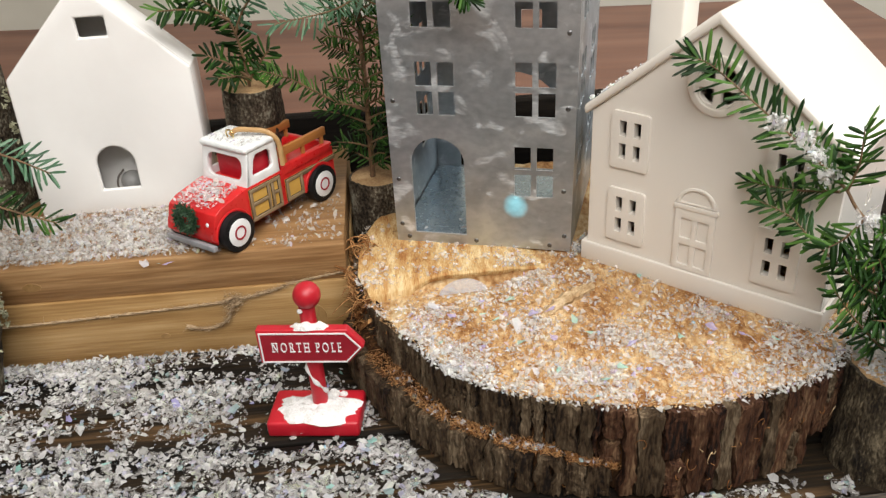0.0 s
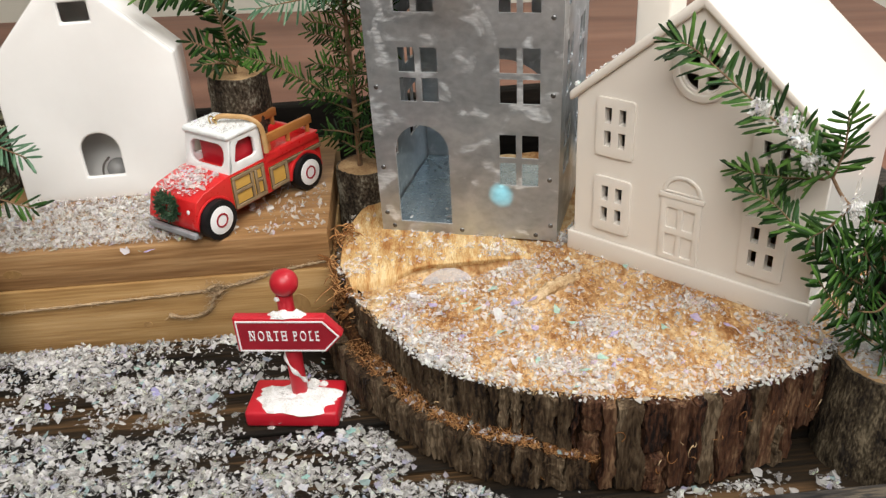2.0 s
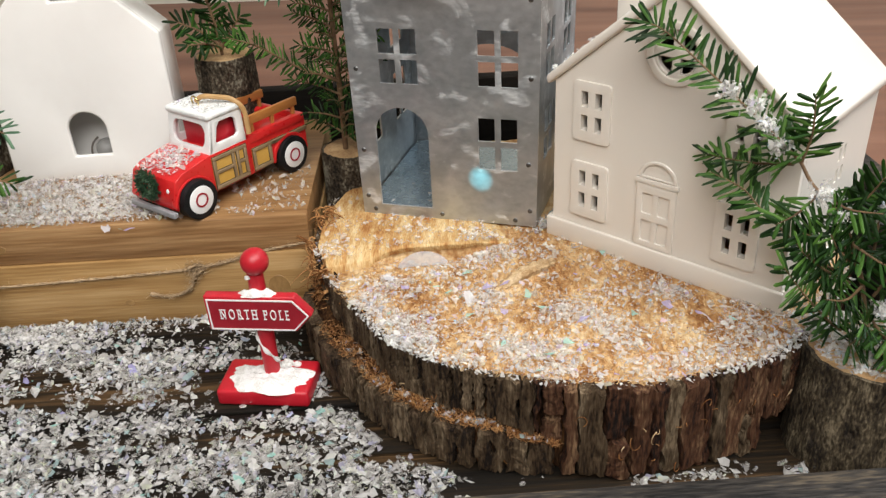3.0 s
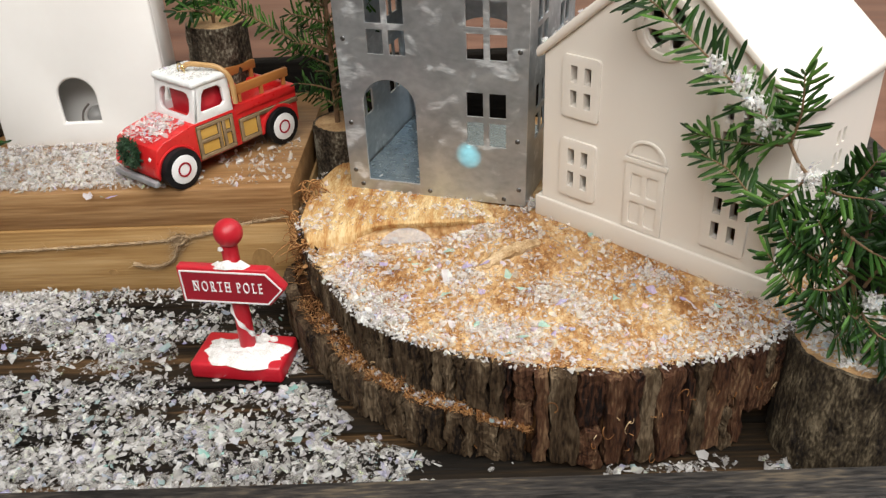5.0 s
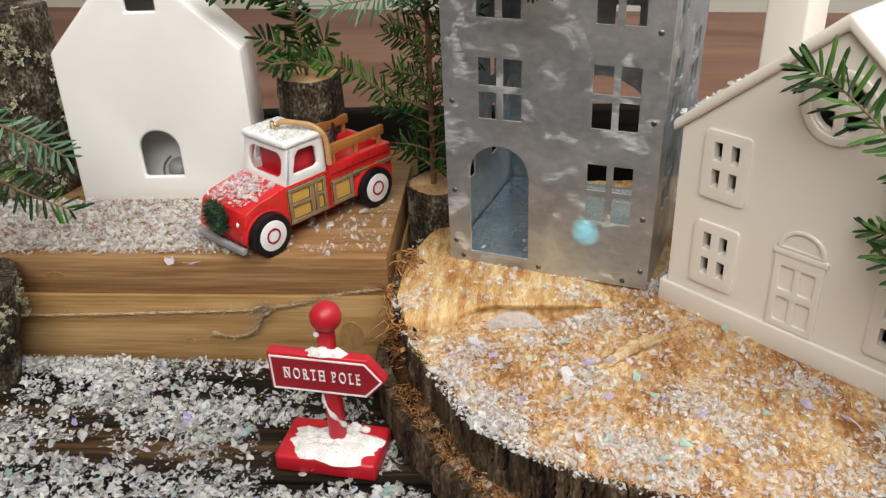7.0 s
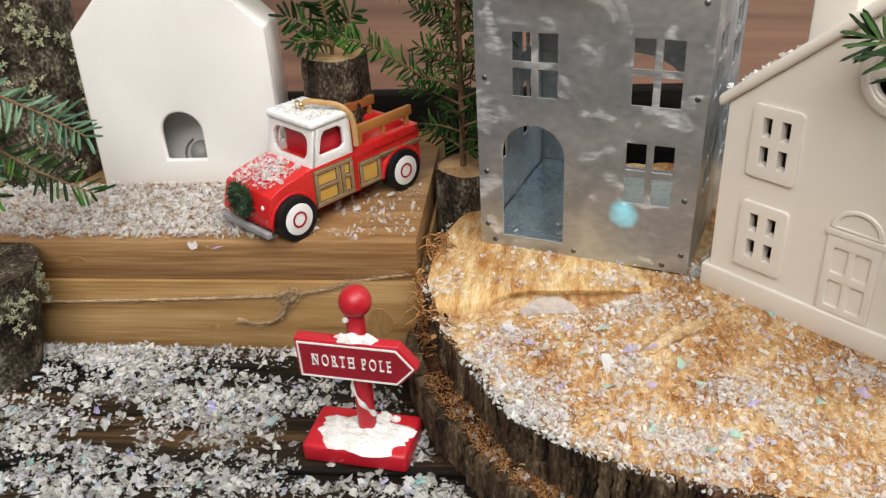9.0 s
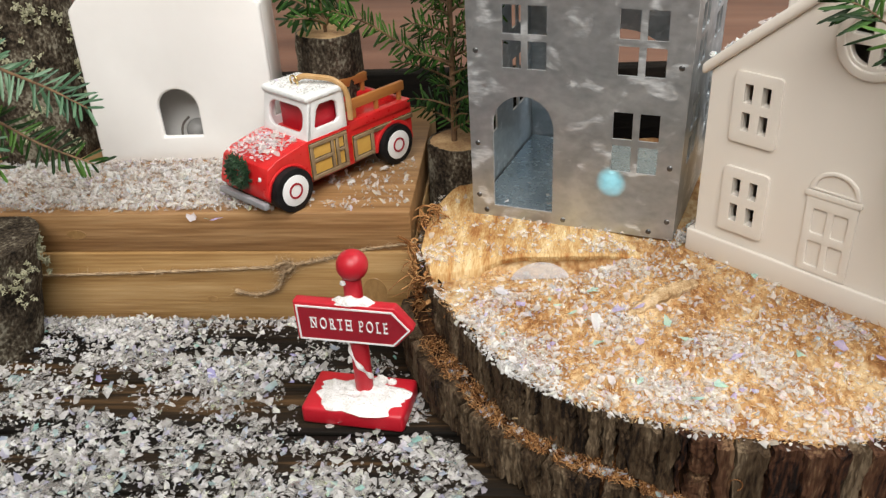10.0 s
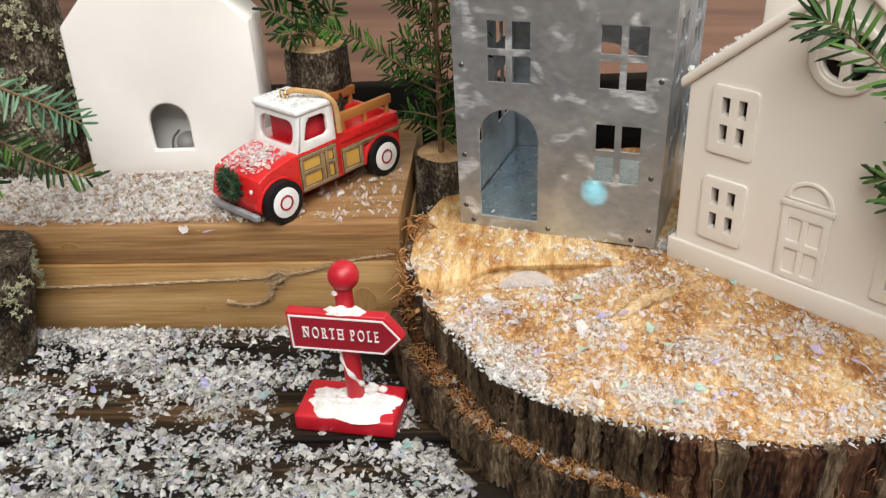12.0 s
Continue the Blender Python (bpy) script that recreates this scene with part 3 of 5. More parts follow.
for j in range(R):
    for i in range(n2):
        k = (i + 1) % n2
        faces.append((j * n2 + i, j * n2 + k, (j + 1) * n2 + k, (j + 1) * n2 + i))
faces.append(tuple(R * n2 + i for i in range(n2)))


def ledge_height(deg):
    return 0.029 + 0.006 * noise.noise(Vector((radians(deg) * 5, 0, 7))) - 0.012 * max(0.0, (deg - 255) / 20) + 0.004 * max(0, (205 - deg) / 30)


def bark_plate(d0, d1, z0, z1, inset, seed, material):
    """One long scale of bark with ragged edges that dip into the furrows."""
    o = Vector((seed * 2.7, seed * 1.1, 0))
    nu, nv = 7, 18
    proud = 0.0022 * noise.random()
    vv, ff = [], []
    for j in range(nv + 1):
        v = j / nv
        for i in range(nu + 1):
            u = (0, 0.05, 0.2, 0.4, 0.6, 0.8, 0.95, 1)[i]
            ja = 1.5 * noise.noise(Vector((0, v * 2.6, 2)) + o) + 0.6 * noise.noise(Vector((0, v * 11, 8)) + o)
            jb = 1.5 * noise.noise(Vector((5, v * 2.6, 2)) + o) + 0.6 * noise.noise(Vector((5, v * 11, 8)) + o)
            deg = d0 + (d1 - d0) * u + ja * (1 - u) + jb * u
            z = z0 + (z1 - z0) * v + 0.006 * noise.noise(Vector((u * 4, 7, 0)) + o) * (1 - abs(2 * v - 1) * 0.4)
            e = min(1.0, min(u, 1 - u) * 20) * min(1.0, min(v, 1 - v) * 20)
            tall = 0.0013 * noise.noise(Vector((u * 9, v * 2.5, 4)) + o) + 0.0009 * noise.noise(Vector((u * 22, v * 9, 5)) + o)
            r = slice_radius(deg) + inset(deg) - 0.0066 + e * (0.0057 + proud + 0.85 * tall)
            z = max(0.0, min(z, slice_top(SC.x + r * math.cos(radians(deg)), SC.y + r * math.sin(radians(deg))) + 0.0006))
            vv.append((SC.x + r * math.cos(radians(deg)), SC.y + r * math.sin(radians(deg)), z))
    for j in range(nv):
        for i in range(nu):
            a = j * (nu + 1) + i
            ff.append((a, a + 1, a + nu + 2, a + nu + 1))
    raw("bark_plate", vv, ff, material, bark)


pr = random.Random(41)
noise.seed_set(7)
deg, count = 166.0, 0
while deg < 356:
    w = pr.choice((1.6, 2.4, 3.2, 4.2, 5.4)) * pr.uniform(0.85, 1.15)
    mid = deg + w / 2
    two = lip_at(mid) > 0.05
    base = ledge_height(mid) + 0.001 if two else (0.0 if mid < 312 else 0.019)
    cuts = [base, 0.0595] if pr.random() < 0.6 else [base, base + (0.0595 - base) * pr.uniform(0.35, 0.7), 0.0595]
    for za, zb in zip(cuts, cuts[1:]):
        count += 1
        bark_plate(deg, deg + w - pr.choice((0.1, 0.25, 0.5)), za, zb, lambda q: -0.004 * lip_at(q), count, M_BARK_PLATE if mid > 262 and pr.random() < 0.6 else M_BARK_OLIVE)
    deg += w
deg = 170.0
while deg < 268:
    w = pr.choice((2.4, 3.2, 4.2, 5.4)) * pr.uniform(0.85, 1.15)
    count += 1
    bark_plate(deg, deg + w - pr.choice((0.1, 0.25, 0.5)), 0.0, ledge_height(deg + w / 2) - 0.0015, lambda q: 0.0105 * lip_at(q), count, M_BARK_OLIVE)
    deg += w
noise.seed_set(1)
raw("sawn_face", verts, faces, M_SAWN, wood, "golden rough-sawn end grain", True)


def step_left(y):
    q = 180 - math.degrees(math.asin(max(-1.0, min(1.0, (y - SC.y) / 0.145))))
    return SC.x + (slice_radius(q) - 0.004 + 0.0012 * noise.noise(Vector((y * 300, 0, 9)))) * math.cos(radians(q))


verts, faces = [], []
SU, BACK = 96, (0.0, 0.0, 0.0005, 0.0012, 0.002, 0.003, 0.0042, 0.0056, 0.0072, 0.009, 0.011, 0.0135, 0.017, 0.022, 0.03, 0.045, 0.075, 0.1)
for k, d in enumerate(BACK):
    for i in range(SU + 1):
        u = i / SU
        x = -0.056 + 0.126 * u
        y = step_line(x) + d + 0.0011 * noise.noise(Vector((x * 120, 0, 3)))
        edge = step_left(y) + 0.004 * max(0.0, 1 - d / 0.02)
        x = max(x, edge) if i else edge
        sharp = max(0.0, min(1.0, (x + 0.022) / 0.014))
        roll = 0.0115 * (1 - sharp) + 0.0022 * sharp
        drop = 0.005 * (1 - sharp) + 0.0012 * sharp
        z = 0.0608 - drop * max(0.0, 1 - d / roll) ** 2 + 0.0004 * noise.noise(Vector((x * 420, d * 60, 2))) + 0.0002 * noise.noise(Vector((x * 1300, d * 90, 4)))
        z -= 0.0022 * max(0.0, min(1.0, (x - 0.045) / 0.022))
        if k == 0:
            z, y = 0.047, y + 0.012 * sharp
        verts.append((x, y, z))
for k in range(len(BACK) - 1):
    for i in range(SU):
        a = k * (SU + 1) + i
        faces.append((a, a + 1, a + SU + 2, a + SU + 1))
M_STEP = mat("split_wood_grain", [(0.3, 0.125, 0.038), (0.43, 0.235, 0.085), (0.53, 0.35, 0.155), (0.66, 0.5, 0.28)], 0.75, 80, bump=0.0014, bump_scale=260, stretch=(2.2, 0.5, 0.3), fine=0.6, spec=0.2)
raw("raised_step", verts, faces, M_STEP, wood, "pale split wood step with upright grain", True)

# ---- galvanised tin house ----
tin = thing("tin_house", pose(-0.030, 0.507, 0.0608, 0, 0, -14), "galvanised tin lantern house with cut-out windows", "ornament house")
TW, TD, TT, TE = 0.1175, 0.118, 0.0012, 0.215


def pane_holes(x0, x1, z0, z1, mx, mz):
    """Four panes of one window, with bars mx and mz wide between them."""
    cx, cz = (x0 + x1) / 2, (z0 + z1) / 2
    return [rect(a, b, c, d) for a, b in ((x0, cx - mx / 2), (cx + mx / 2, x1)) for c, d in ((z0, cz - mz / 2), (cz + mz / 2, z1))]


SPREAD, FLARE = 0.0035, 0.004
gable = [(0, 0), (TW, 0), (TW + SPREAD, TE), (TW / 2, TE + 0.05), (-0.6 * SPREAD, TE)]
front_holes = [arch(0.0134, 0.0485, 0.0073, 0.076)]
for x0, z0 in ((0.0194, 0.0915), (0.0818, 0.092), (0.081, 0.038), (0.0188, 0.1465), (0.082, 0.1465)):
    front_holes += pane_holes(x0, x0 + 0.0245, z0, z0 + 0.034, 0.0036, 0.0036)
panel = part("front_panel", plate(gable, front_holes, 0, TT), M_TIN, tin)
# Edge faces get the lighter colour that paints in their thin highlight.
panel.data.materials.append(M_TIN_EDGE)
for pg in panel.data.polygons:
    if abs(pg.normal.y) < 0.5:
        pg.material_index = 1
part("back_panel", plate([(0, 0), (TW + FLARE, 0), (TW + FLARE + SPREAD, TE), (TW / 2, TE + 0.05), (-0.6 * SPREAD, TE)], [arch(0.02, 0.102, 0.006, 0.084), rect(0.0685, 0.0835, 0.108, 0.1295)], TD - TT, TD), M_TIN, tin)
side_holes = []
for x0 in (0.019, 0.075):
    for z0 in (0.038, 0.0915, 0.146):
        side_holes += pane_holes(x0, x0 + 0.0245, z0, z0 + 0.034, 0.0036, 0.0036)
for x in (TT + 0.0001, TW - 0.0001):
    bm = plate(rect(TT, TD - TT, 0, TE), side_holes, 0, TT)
    bmesh.ops.transform(bm, matrix=Matrix.Translation((x, 0, 0)) @ Matrix.Rotation(radians(90), 4, "Z"), verts=bm.verts[:])
    for v in bm.verts:
        v.co.x += v.co.z / TE * SPREAD + v.co.y / TD * FLARE if x > 0.05 else -0.6 * SPREAD * v.co.z / TE
    part("side_panel", bm, M_TIN, tin)
# Floor sheet takes the blue-tinted colour in place of cool light.
part("floor_panel", block(TT + 0.0011, TW - TT - 0.0011, TT, TD - TT - 0.001, 0.0052, 0.006), M_TIN_FLOOR, tin, "tin floor with cool blue light put into its colour")
for s in (0, 1):
    bm = block(-0.004, 0.0785, -0.003, TD + 0.003, 0, 0.0009)
    turn = Matrix.Rotation(radians(40.4), 4, "Y")
    mm = Matrix.Translation((TW / 2, 0, TE + 0.0505)) @ (Matrix.Scale(-1, 4, (1, 0, 0)) if s else Matrix.Identity(4)) @ turn
    bmesh.ops.transform(bm, matrix=mm, verts=bm.verts[:])
    bmesh.ops.recalc_face_normals(bm, faces=bm.faces[:])
    part("roof_panel", bm, M_TIN, tin)
rng = random.Random(4)
for x, z in ((0.004, 0.013), (0.0085, 0.0035), (0.055, 0.0035), (0.104, 0.0035), (0.1135, 0.011), (0.1125, 0.043), (0.114, 0.098), (0.1138, 0.144), (0.004, 0.046), (0.004, 0.1)):
    bm = bmesh.new()
    bmesh.ops.create_icosphere(bm, subdivisions=2, radius=0.0016)
    for v in bm.verts:
        v.co.y *= 0.35
        v.co += Vector((x, -0.0001, z))
    part("rivet", bm, M_RIVET, tin)

# ---- ivory ceramic house ----
cream = thing("ceramic_house", pose(0.0905, 0.476, 0.0588, 0, 0, -40.5), "glossy ivory ceramic house with chimney and raised windows", "ornament house")
CX, CW, CD, CE, CA = 0.0048, 0.151, 0.1, 0.1015, 0.1615
wt = 0.004
c_holes = []


def ceramic_panes(x0, z0):
    return pane_holes(x0, x0 + 0.0136, z0, z0 + 0.0236, 0.0048, 0.0046)


WIN = [(0.0243, 0.0755), (0.0243, 0.0266), (0.1165, 0.0755), (0.1165, 0.0262)]
for x0, z0 in WIN:
    c_holes += ceramic_panes(x0, z0)
RCX, RCZ, RR = 0.0795, 0.1285, 0.0114
for q in range(4):
    a0 = 90 * q
    o = Vector((RCX + 0.0022 * (1 if q in (0, 3) else -1), RCZ + 0.0022 * (1 if q in (0, 1) else -1)))
    c_holes.append([tuple(o)] + [(o.x + (RR - 0.003) * math.cos(radians(a0 + 90 * i / 6)), o.y + (RR - 0.003) * math.sin(radians(a0 + 90 * i / 6))) for i in range(7)])
CM = (CX + CW) / 2
body = [(CX, 0), (CW, 0), (CW, CE), (CM, CA), (CX, CE)]
front = part("front_wall", plate(body, c_holes, 0, wt, 0.0004, 1), M_CREAM, cream)
part("back_wall", plate(body, [], CD - wt, CD), M_CREAM, cream)
for x0, x1, hs in ((CX, CX + wt, []), (CW - wt, CW, pane_holes(0.052, 0.0625, 0.056, 0.0765, 0.003, 0.004))):
    bm = plate(rect(wt, CD - wt, 0, CE + 0.003), hs, 0, wt)
    bmesh.ops.transform(bm, matrix=Matrix.Translation((x1, 0, 0)) @ Matrix.Rotation(radians(90), 4, "Z"), verts=bm.verts[:])
    part("side_wall", bm, M_CREAM, cream)
part("plinth", block(CX - 0.0035, CW + 0.0022, -0.0024, 0.0, 0, 0.0135, 0.0011, 3), M_CREAM, cream)
for x0, x1 in ((CX - 0.0035, CX), (CW, CW + 0.0022)):
    part("plinth", block(x0, x1, 0.0, CD + 0.002, 0, 0.0135, 0.0008, 2), M_CREAM, cream)
for x0, z0 in WIN:
    panes = ceramic_panes(x0, z0)
    ox0, ox1, oz0, oz1 = x0 - 0.0055, x0 + 0.0191, z0 - 0.0063, z0 + 0.0292
    part("window_frame", plate(round_rect(ox0, ox1, oz0, oz1, 0.0022), panes, -0.0018, 0.0001, 0.0012, 4), M_CREAM, front)
# round window
ringo = [(RCX + (RR + 0.0055) * math.cos(math.tau * i / 40), RCZ + (RR + 0.0055) * math.sin(math.tau * i / 40)) for i in range(40)]
ringi = [(RCX + (RR + 0.0012) * math.cos(math.tau * i / 40), RCZ + (RR + 0.0012) * math.sin(math.tau * i / 40)) for i in range(40)]
part("round_window_frame", plate(ringo, [ringi], -0.0016, 0.0001, 0.0012, 4), M_CREAM, front)
# raised door
dx0, dx1 = 0.063, 0.0875
panels = [round_rect(a, b, c, d, 0.0008, 3) for a, b in ((0.0668, 0.0736), (0.0769, 0.0837)) for c, d in ((0.0175, 0.0305), (0.035, 0.0475))]
part("door", plate(rect(dx0, dx1, 0.0137, 0.0535), panels, -0.0013, 0.0001, 0.001, 4), M_CREAM, front)
part("door_lintel", plate(round_rect(dx0 - 0.0012, dx1 + 0.0012, 0.0535, 0.0565, 0.001, 3), [], -0.0018, 0.0001, 0.0006, 2), M_CREAM, front)
fan = [(0.07525 + 0.0122 * math.cos(math.pi * i / 20), 0.0567 + 0.0112 * math.sin(math.pi * i / 20)) for i in range(21)]
fan_in = [(0.07525 + 0.0092 * math.cos(math.pi * i / 20), 0.0580 + 0.0078 * math.sin(math.pi * i / 20)) for i in range(21)]
part("fanlight", plate(fan, [fan_in], -0.0013, 0.0001, 0.001, 4), M_CREAM, front)
# roof, one thick bent slab
ov = 0.0036
slope = (CA - CE) / (CW - CM)
roof_pts = [(CX - ov, CE - ov * slope), (CM, CA), (CW + ov, CE - ov * slope), (CW + ov + 0.001, CE - ov * slope + 0.0055), (CM, CA + 0.0075), (CX - ov - 0.001, CE - ov * slope + 0.0055)]
part("roof", plate(roof_pts, [], -0.0038, CD + 0.004, 0.0021, 4), M_CREAM, cream, "ivory glazed roof")
chim = part("chimney", block(0.0125, 0.0345, 0.05, 0.071, 0.1, 0.176, 0.0015, 3), M_CREAM, cream)
part("chimney_cap", block(0.0113, 0.0357, 0.0488, 0.0722, 0.172, 0.1765, 0.0012, 2), M_CREAM, chim)

# ---- white ceramic house ----
white = thing("ceramic_house", pose(-0.2848, 0.5403, BOX_TOP, 0, 0, 6.0), "tall plain white ceramic house with arched doorway", "ornament house")
WW, WD, WE, WA = 0.1225, 0.033, 0.1015, 0.159
gab = [(0, 0), (WW, 0), (WW, WE), (WW / 2 + 0.003, WA), (WW / 2 - 0.003, WA), (0.0025, WE)]
part("front_wall", plate(gab, [arch(0.0462, 0.072, 0.0178, 0.0495), rect(0.0558, 0.074, 0.1258, 0.1385)], 0, 0.0045, 0.0019, 4), M_WHITE, white)
inner = [(0.004, 0.004), (WW - 0.004, 0.004), (WW - 0.004, WE - 0.001), (WW / 2, WA - 0.005), (0.0055, WE - 0.001)]
part("body", plate(gab, [inner], 0.0045, WD, 0.0012, 2), M_WHITE, white)
part("back_wall", plate([(p[0] * 0.93 + WW * 0.035, p[1] * 0.93 + 0.004) for p in gab], [], WD - 0.0045, WD - 0.001), M_WHITE, white)

# ---- toy pickup truck ----
truck = thing("toy_truck", pose(-0.0833, 0.5475, BOX_TOP + 0.0004, 0, 0, -124.0), "red toy pickup truck ornament with white cab and wood panels", "toy truck")
BY0, BY1 = -0.0465, -0.0035


def wheel_arch(cx, r, z, n=10):
    return [(cx + r * math.cos(math.pi * (1 - i / n)), z + r * math.sin(math.pi * (1 - i / n))) for i in range(n + 1)]


lower = [(-0.0185, 0.0115)] + wheel_arch(0.0, 0.0142, 0.0115) + [(0.0345, 0.0105)] + [(0.0695, 0.0105)] + wheel_arch(0.084, 0.0138, 0.0105) + [(0.0985, 0.009), (0.1, 0.02), (0.097, 0.0292), (0.0905, 0.0325), (0.07, 0.0362), (0.0345, 0.0362), (0.0345, 0.033), (-0.0185, 0.033)]
part("body", plate(lower, [], BY0, BY1, 0.002, 3), M_RED, truck, "glossy red painted body")
# fenders over the wheels
for cx, r0, r1 in ((0.0, 0.0142, 0.0172), (0.084, 0.0142, 0.0164)):
    for y0, y1 in ((-0.008, -0.0012 if cx == 0.0 else -0.0028), (-0.049, -0.042)):
        ringp = [(cx + r1 * math.cos(math.pi * i / 18), 0.0115 + r1 * math.sin(math.pi * i / 18)) for i in range(19)] + [(cx + r0 * math.cos(math.pi * (1 - i / 18)), 0.0115 + r0 * math.sin(math.pi * (1 - i / 18))) for i in range(19)]
        part("fender", plate(ringp, [], y0, y1, 0.0011, 2), M_RED, truck)
# load bed with raised rim
bed = part("load_bed", plate(rect(-0.0187, 0.0345, BY0 + 0.0, BY1 - 0.0), [rect(-0.0145, 0.0345 - 0.004, BY0 + 0.0055, BY1 - 0.0055)], 0.0, 0.0075, 0.001, 2), M_RED, truck)
bed.matrix_basis = Matrix(((1, 0, 0, 0), (0, 0, 1, 0), (0, 1, 0, 0.0302), (0, 0, 0, 1)))
bed.data.flip_normals()
# cab: red core, white shell with round-cornered windows
part("cab_interior", block(0.0386, 0.0575, BY0 + 0.007, BY1 - 0.0055, 0.034, 0.056, 0.002), M_RED_DEEP, truck)
cab_side = [(0.0355, 0.0345), (0.0672, 0.0345), (0.0624, 0.0605), (0.0385, 0.0605), (0.036, 0.057)]
side_win = [(0.0412, 0.0432), (0.0435, 0.0415), (0.0588, 0.0415), (0.06, 0.0432), (0.0574, 0.0525), (0.055, 0.0552), (0.0448, 0.0552), (0.0418, 0.0528)]
for y0, y1 in ((BY1 - 0.0032, BY1 - 0.0004), (BY0 + 0.002, BY0 + 0.0048)):
    part("cab_side", plate(cab_side, [side_win], y0, y1, 0.0006, 2), M_PAINT, truck, "white painted cab side")
shield = plate(round_rect(BY0 + 0.002, BY1 - 0.0004, 0, 0.0262, 0.001, 2), [round_rect(BY0 + 0.0065, BY1 - 0.005, 0.0052, 0.0205, 0.0058, 5)], 0, 0.0026, 0.0006, 2)
bmesh.ops.transform(shield, matrix=Matrix.Translation((0.0674, 0, 0.0345)) @ Matrix.Rotation(radians(-10.8), 4, "Y") @ Matrix.Rotation(radians(90), 4, "Z"), verts=shield.verts[:])
part("windscreen_frame", shield, M_PAINT, truck, "white painted windscreen frame")
part("cab_back", block(0.0357, 0.0383, BY0 + 0.003, BY1 - 0.003, 0.0345, 0.0595, 0.0005), M_PAINT, truck, "white painted cab back")
bm = bmesh.new()
block(0.0355, 0.065, BY0 + 0.001, BY1 + 0.0006, 0.0578, 0.0626, 0.0023, 4, bm)
part("cab_roof", bm, M_PAINT_ROUGH, truck, "white painted cab roof")


def wood_panel(x0, x1, z0, z1, bars, y, out):
    """A yellow panel with grey-brown frame bars proud of it."""
    s = 1 if out > 0 else -1
    base = part("wood_panel", plate(rect(x0, x1, z0, z1), [], y, y + s * 0.0009), M_YELLOW, truck, "yellow wood panel with brown frame")
    w = 0.0024
    frames = [(x0, x1, z0, z0 + w), (x0, x1, z1 - w, z1), (x0, x0 + w, z0 + w, z1 - w), (x1 - w, x1, z0 + w, z1 - w)] + bars
    for a, b, c, d in frames:
        part("frame_bar", plate(rect(a, b, c, d), [], y + s * 0.0009, y + s * 0.0019, 0.0003, 1), M_TRIM, base)
        part("dark_line", plate(rect(a - 0.0004, b + 0.0004, c - 0.0004, d + 0.0004), [], y + s * 0.0009, y + s * 0.0012), M_LINE, base)


for y, s in ((BY1, 1), (BY0, -1)):
    wood_panel(0.0385, 0.0672, 0.0122, 0.0345, [(0.0452, 0.0474, 0.0146, 0.0321), (0.0492, 0.0512, 0.0146, 0.0321), (0.0512, 0.0648, 0.0225, 0.0247), (0.0409, 0.0452, 0.0232, 0.0252)], y, s)
    wood_panel(0.0168, 0.0335, 0.0125, 0.0285, [], y, s)
    wood_panel(-0.018, 0.0166, 0.0258, 0.0285, [], y, s)
for y0, y1 in ((BY1 - 0.006, BY1 - 0.003), (BY0 + 0.003, BY0 + 0.006)):
    rail = part("side_rail", block(-0.0165, 0.034, y0, y1, 0.0432, 0.0493, 0.0005), M_RAIL, truck, "orange-brown wooden side rail")
    for x in (-0.0125, 0.0075, 0.0265):
        part("rail_post", block(x - 0.0011, x + 0.0011, y0 + 0.0005, y1 - 0.0003, 0.0372, 0.0433), M_RAIL, rail)


def disc(r, y0, y1, cx, cz, bevel=0.0, n=40):
    return plate([(cx + r * math.cos(math.tau * i / n), cz + r * math.sin(math.tau * i / n)) for i in range(n)], [], y0, y1, bevel, 2)


def ring(r0, r1, y0, y1, cx, cz, n=40):
    return plate([(cx + r1 * math.cos(math.tau * i / n), cz + r1 * math.sin(math.tau * i / n)) for i in range(n)],
                 [[(cx + r0 * math.cos(math.tau * i / n), cz + r0 * math.sin(math.tau * i / n)) for i in range(n)]], y0, y1)


for cx in (0.0, 0.084):
    for s in (1, -1):
        yo = 0.0014 if s > 0 else -0.0514
        wheel = part("wheel", disc(0.0131, yo - s * 0.009, yo, cx, 0.0131, 0.0016), M_TYRE, truck, "black wheel with white disc and red ring")
        part("disc", disc(0.0093, yo, yo + s * 0.0006, cx, 0.0131, 0.0002), M_PAINT, wheel)
        part("red_ring", ring(0.0037, 0.0048, yo + s * 0.0006, yo + s * 0.001, cx, 0.0131), M_WINE, wheel)
part("bumper", block(0.1, 0.1035, BY0 - 0.0005, BY1 + 0.0005, 0.0062, 0.0098, 0.0006), M_GREYM, truck, "grey metal front bumper")
for y in (BY0 + 0.0065, BY1 - 0.0065):
    bm = bmesh.new()
    bmesh.ops.create_uvsphere(bm, u_segments=16, v_segments=10, radius=0.0023)
    for v in bm.verts:
        v.co = Vector((0.0985 + v.co.x * 0.5, y + v.co.y, 0.0215 + v.co.z))
    part("headlight", bm, M_PAINT, truck, "small white headlight")
rng = random.Random(11)
wv, wf = [], []
for i in range(900):
    a = rng.random() * math.tau
    c = Vector((0.1015, -0.0262 + rng.uniform(0.006, 0.0085) * math.cos(a), 0.0245 + rng.uniform(0.006, 0.0085) * math.sin(a)))
    d = Vector((rng.gauss(0.3, 0.5), rng.gauss(0, 1), rng.gauss(0, 1))).normalized()
    add_needle(wv, wf, c + d * 0.0004 + Vector((rng.uniform(-0.001, 0.002), 0, 0)), d, Vector((1, 0.1, 0.1)), rng.uniform(0.0022, 0.0044), 0.0008)
raw("wreath", wv, wf, M_WREATH, truck, "small dark green wreath on the nose")
